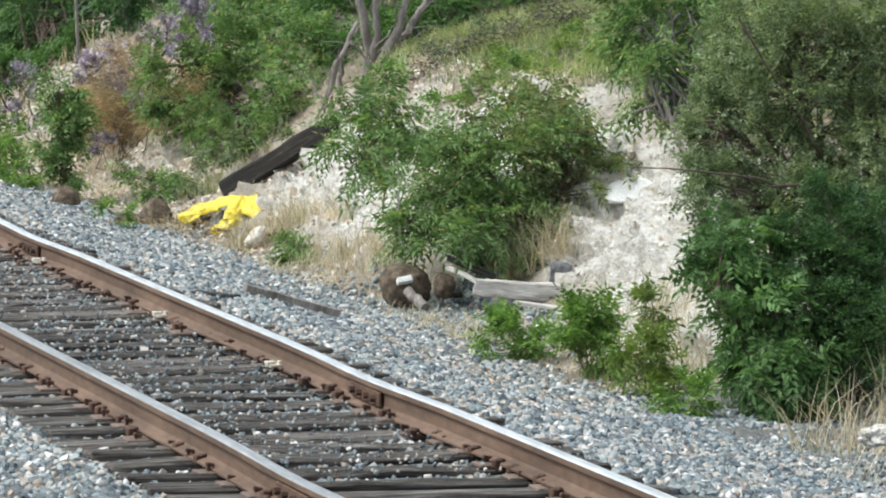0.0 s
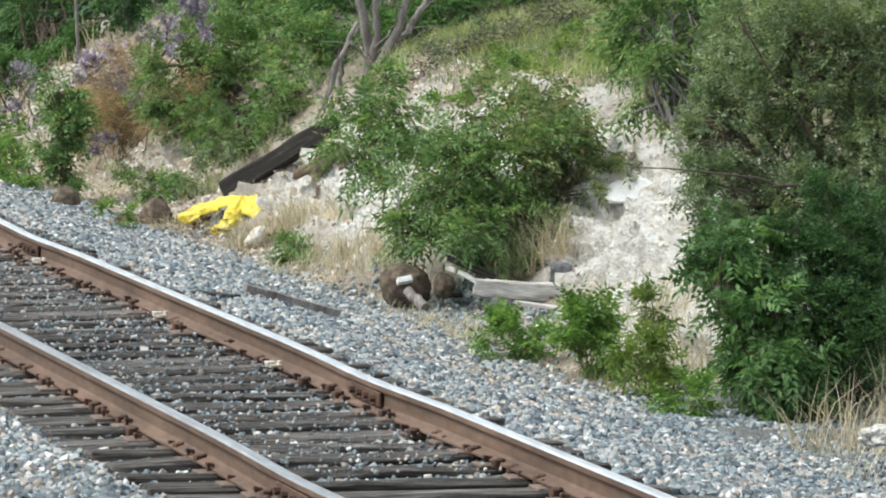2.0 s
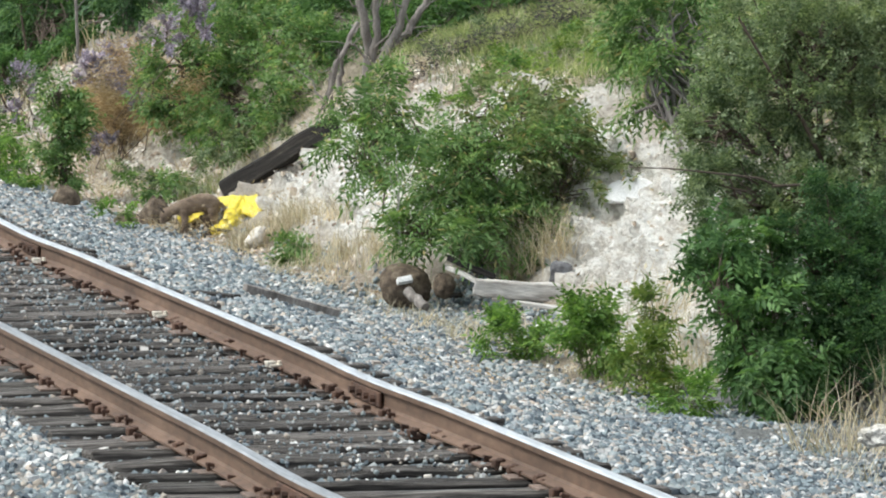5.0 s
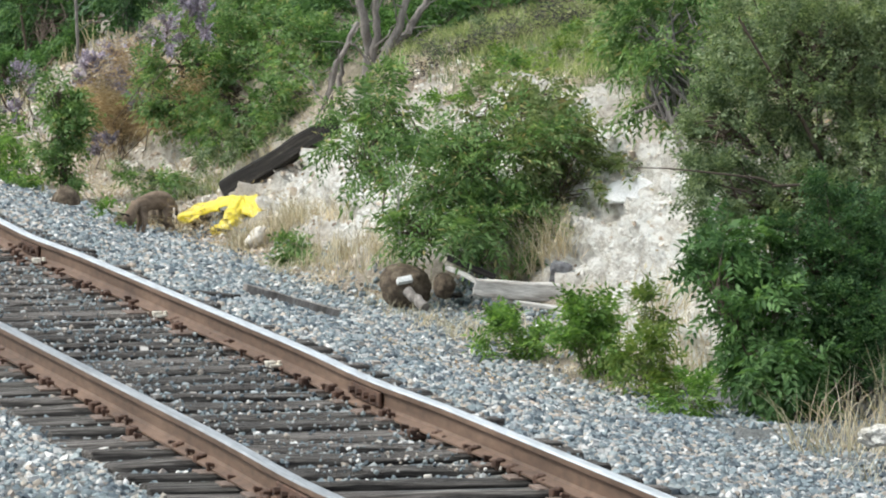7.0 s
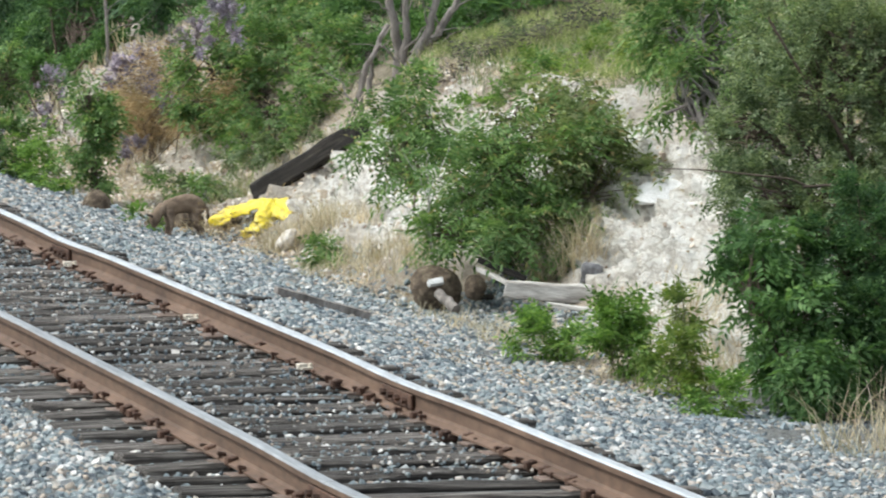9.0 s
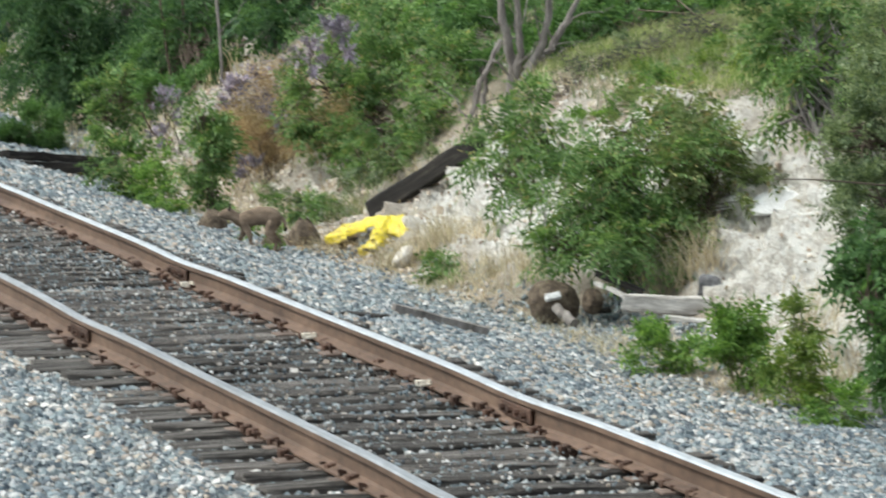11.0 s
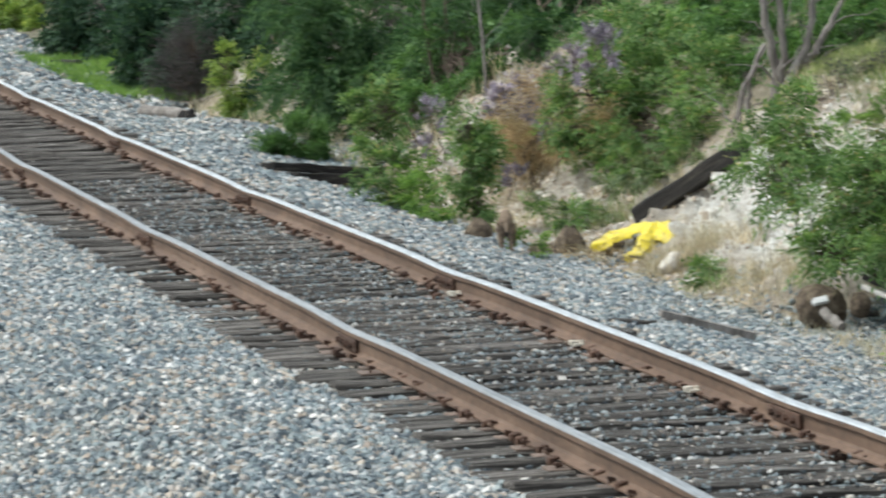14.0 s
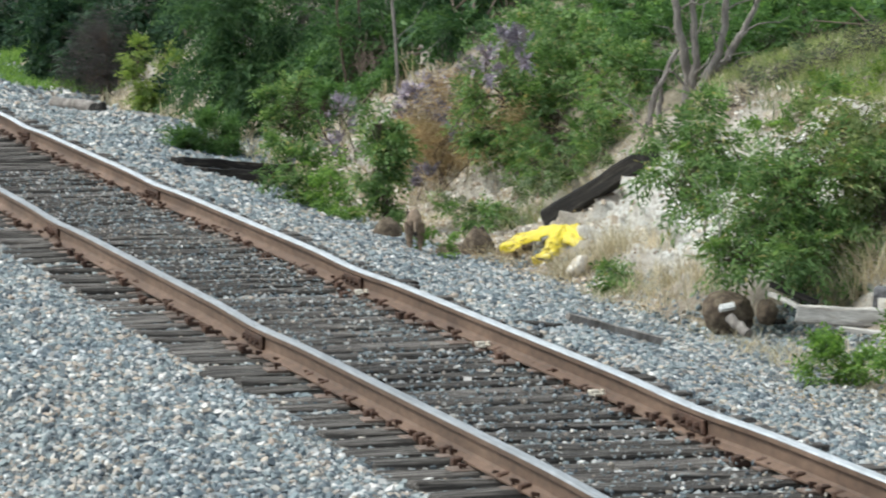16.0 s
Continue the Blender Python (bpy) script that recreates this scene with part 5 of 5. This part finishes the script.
# ---- the wild cat ----
def loft(rings, sides=14):
    """A closed skin over rings given as x, z, half width, half height."""
    verts, faces = [], []
    for x, z, w, h in rings:
        verts += [(x, w * math.cos(2 * math.pi * s / sides), z + h * math.sin(2 * math.pi * s / sides)) for s in range(sides)]
    for i in range(len(rings) - 1):
        faces += [(i * sides + s, i * sides + (s + 1) % sides, (i + 1) * sides + (s + 1) % sides, (i + 1) * sides + s) for s in range(sides)]
    return verts, faces


def build_cat():
    cat = tagged(new("wildcat"), "brown short-tailed wild cat prowling beside the track", "wild cat")
    body = part("body", mesh_of("body", *loft([(-0.23, 0.33, 0.005, 0.005), (-0.22, 0.325, 0.045, 0.057), (-0.18, 0.325, 0.077, 0.095), (-0.12, 0.345, 0.081, 0.104), (-0.05, 0.362, 0.074, 0.094), (0.03, 0.352, 0.071, 0.09), (0.1, 0.32, 0.072, 0.095), (0.16, 0.315, 0.063, 0.081), (0.195, 0.315, 0.041, 0.048), (0.2, 0.315, 0.005, 0.005)]), FUR, smooth=True), None, cat)
    neck = part("head", mesh_of("head", *loft([(-0.05, -0.01, 0.005, 0.005), (-0.045, -0.01, 0.055, 0.065), (0.03, 0.02, 0.055, 0.06), (0.07, 0.045, 0.058, 0.055), (0.11, 0.055, 0.066, 0.06), (0.15, 0.05, 0.058, 0.05), (0.18, 0.04, 0.036, 0.032), (0.20, 0.035, 0.022, 0.02), (0.205, 0.034, 0.003, 0.003)]), FUR, smooth=True), None, cat)
    for s in (-1, 1):
        bm = bmesh.new()
        bmesh.ops.create_cone(bm, cap_ends=True, segments=8, radius1=0.026, radius2=0.002, depth=0.065, matrix=pose(0.10, s * 0.042, 0.125, s * -14, -8, 0) @ Matrix.Diagonal((0.5, 1, 1, 1)))
        part("ear", bm, FUR_DARK, neck, "dark pointed ear")
    neck.location = (0.18, 0, 0.315)
    legs = []
    for x, s, hind in ((0.13, -1, 0), (0.13, 1, 0), (-0.15, -1, 1), (-0.15, 1, 1)):
        verts, faces = [], []
        if hind:
            tube(verts, faces, [(0, 0, 0.03), (0.02, 0, -0.05), (0.03, 0, -0.11), (-0.045, 0, -0.19), (-0.03, 0, -0.265), (0.03, 0, -0.275)], [0.045, 0.055, 0.038, 0.021, 0.018, 0.017], 10)
        else:
            tube(verts, faces, [(0, 0, 0.03), (-0.01, 0, -0.05), (-0.015, 0, -0.13), (0.005, 0, -0.2), (0.005, 0, -0.255), (0.035, 0, -0.262)], [0.04, 0.038, 0.026, 0.02, 0.018, 0.017], 10)
        leg = part("leg", mesh_of("leg", [tuple(v) for v in verts], faces, FUR, smooth=True), None, cat)
        leg.location = (x, s * 0.055, 0.285)
        bm = bmesh.new()
        bmesh.ops.create_icosphere(bm, subdivisions=2, radius=1, matrix=pose(0.03 if hind else 0.03, 0, -0.27 if hind else -0.262) @ Matrix.Diagonal((0.042, 0.028, 0.02, 1)))
        part("paw", bm, FUR_DARK, leg, "dark paw", smooth=True)
        legs.append((leg, x, s, hind))
    verts, faces = [], []
    tube(verts, faces, [(0.02, 0, 0.0), (-0.02, 0, -0.01), (-0.045, 0, -0.05), (-0.05, 0, -0.10)], [0.022, 0.02, 0.018, 0.016], 8)
    tail = part("tail", mesh_of("tail", [tuple(v) for v in verts], faces, FUR, smooth=True), None, cat)
    tail.location = (-0.215, 0, 0.345)
    bm = bmesh.new()
    bmesh.ops.create_icosphere(bm, subdivisions=2, radius=1, matrix=pose(-0.05, 0, -0.115) @ Matrix.Diagonal((0.018, 0.018, 0.034, 1)))
    part("tail_tip", bm, FUR_DARK, tail, "black tail tip", smooth=True)
    return cat, neck, legs


cat, cat_head, cat_legs = build_cat()
cat.scale = (0.95, 0.86, 0.93)


def motions():
    """The cat comes down out of the shrub, noses round the stump, goes on and stands."""
    way = [(0.0, 11.85, 45.6, 150), (1.0, 11.75, 45.8, 150), (2.0, 11.56, 46.8, 152), (2.6, 11.36, 47.1, 156), (3.0, 11.23, 47.15, 157), (3.6, 11.05, 47.15, 158), (4.2, 10.8, 47.2, 158), (5.0, 10.45, 47.7, 172), (5.6, 10.26, 47.9, 186), (6.3, 10.09, 48.0, 200), (7.0, 10.09, 48.0, 199), (8.0, 10.09, 48.0, 194), (8.7, 10.09, 48.0, 190), (9.6, 9.98, 48.05, 178), (10.8, 9.76, 48.15, 164), (11.3, 9.7, 48.0, 152), (11.7, 9.77, 48.2, 146), (12.0, 9.76, 48.45, 138), (12.3, 9.76, 48.55, 110), (12.7, 9.65, 48.5, 84), (13.5, 9.65, 48.5, 81), (14.5, 9.63, 48.5, 80), (15.3, 9.63, 48.5, 80), (16.0, 9.64, 48.52, 82)]
    slope = np.interp([row[0] for row in way], [0, 2.0, 3.6, 4.4, 5.2, 16], [24, 26, 24, 14, 0, 0])
    sunk = np.interp([row[0] for row in way], [0, 2.6, 3.6, 4.4, 5.2, 16], [0.17, 0.17, 0.11, 0.06, 0.03, 0.03])
    walk(cat, [(t, pose(x, y, float(ground_z(x, y)) - float(d), 0, 0, a) @ pose(0, 0, 0, 0, float(p), 0)) for (t, x, y, a), p, d in zip(way, slope, sunk)])
    nod = [(0.0, 10), (3.2, 14), (4.2, 30), (5.4, 60), (6.3, 84), (7.0, 80), (7.6, 86), (8.7, 80), (9.6, 45), (10.8, 4), (11.3, -14), (12.0, -14), (12.7, 20), (13.8, 30), (14.6, 24), (15.4, 14), (16.0, 20)]
    walk(cat_head, [(t, pose(0.18, 0, 0.315, 0, a, 0)) for t, a in nod])
    steps = [(1.5, 5.7), (9.2, 12.6)]
    for leg, x, s, hind in cat_legs:
        phase = (0 if s > 0 else math.pi) + (math.pi / 2 if hind else 0)
        rows = []
        for i in range(161):
            t = i / 10
            if i % 2 and not any(a <= t <= b for a, b in steps):
                continue
            k = max([min(1, (t - a) / 0.3, (b - t) / 0.3) for a, b in steps if a <= t <= b] or [0])
            rows.append((t, pose(x, s * 0.055, 0.285, 0, 22 * k * math.sin(2 * math.pi * t / 0.72 + phase), 0)))
        walk(leg, rows)


motions()
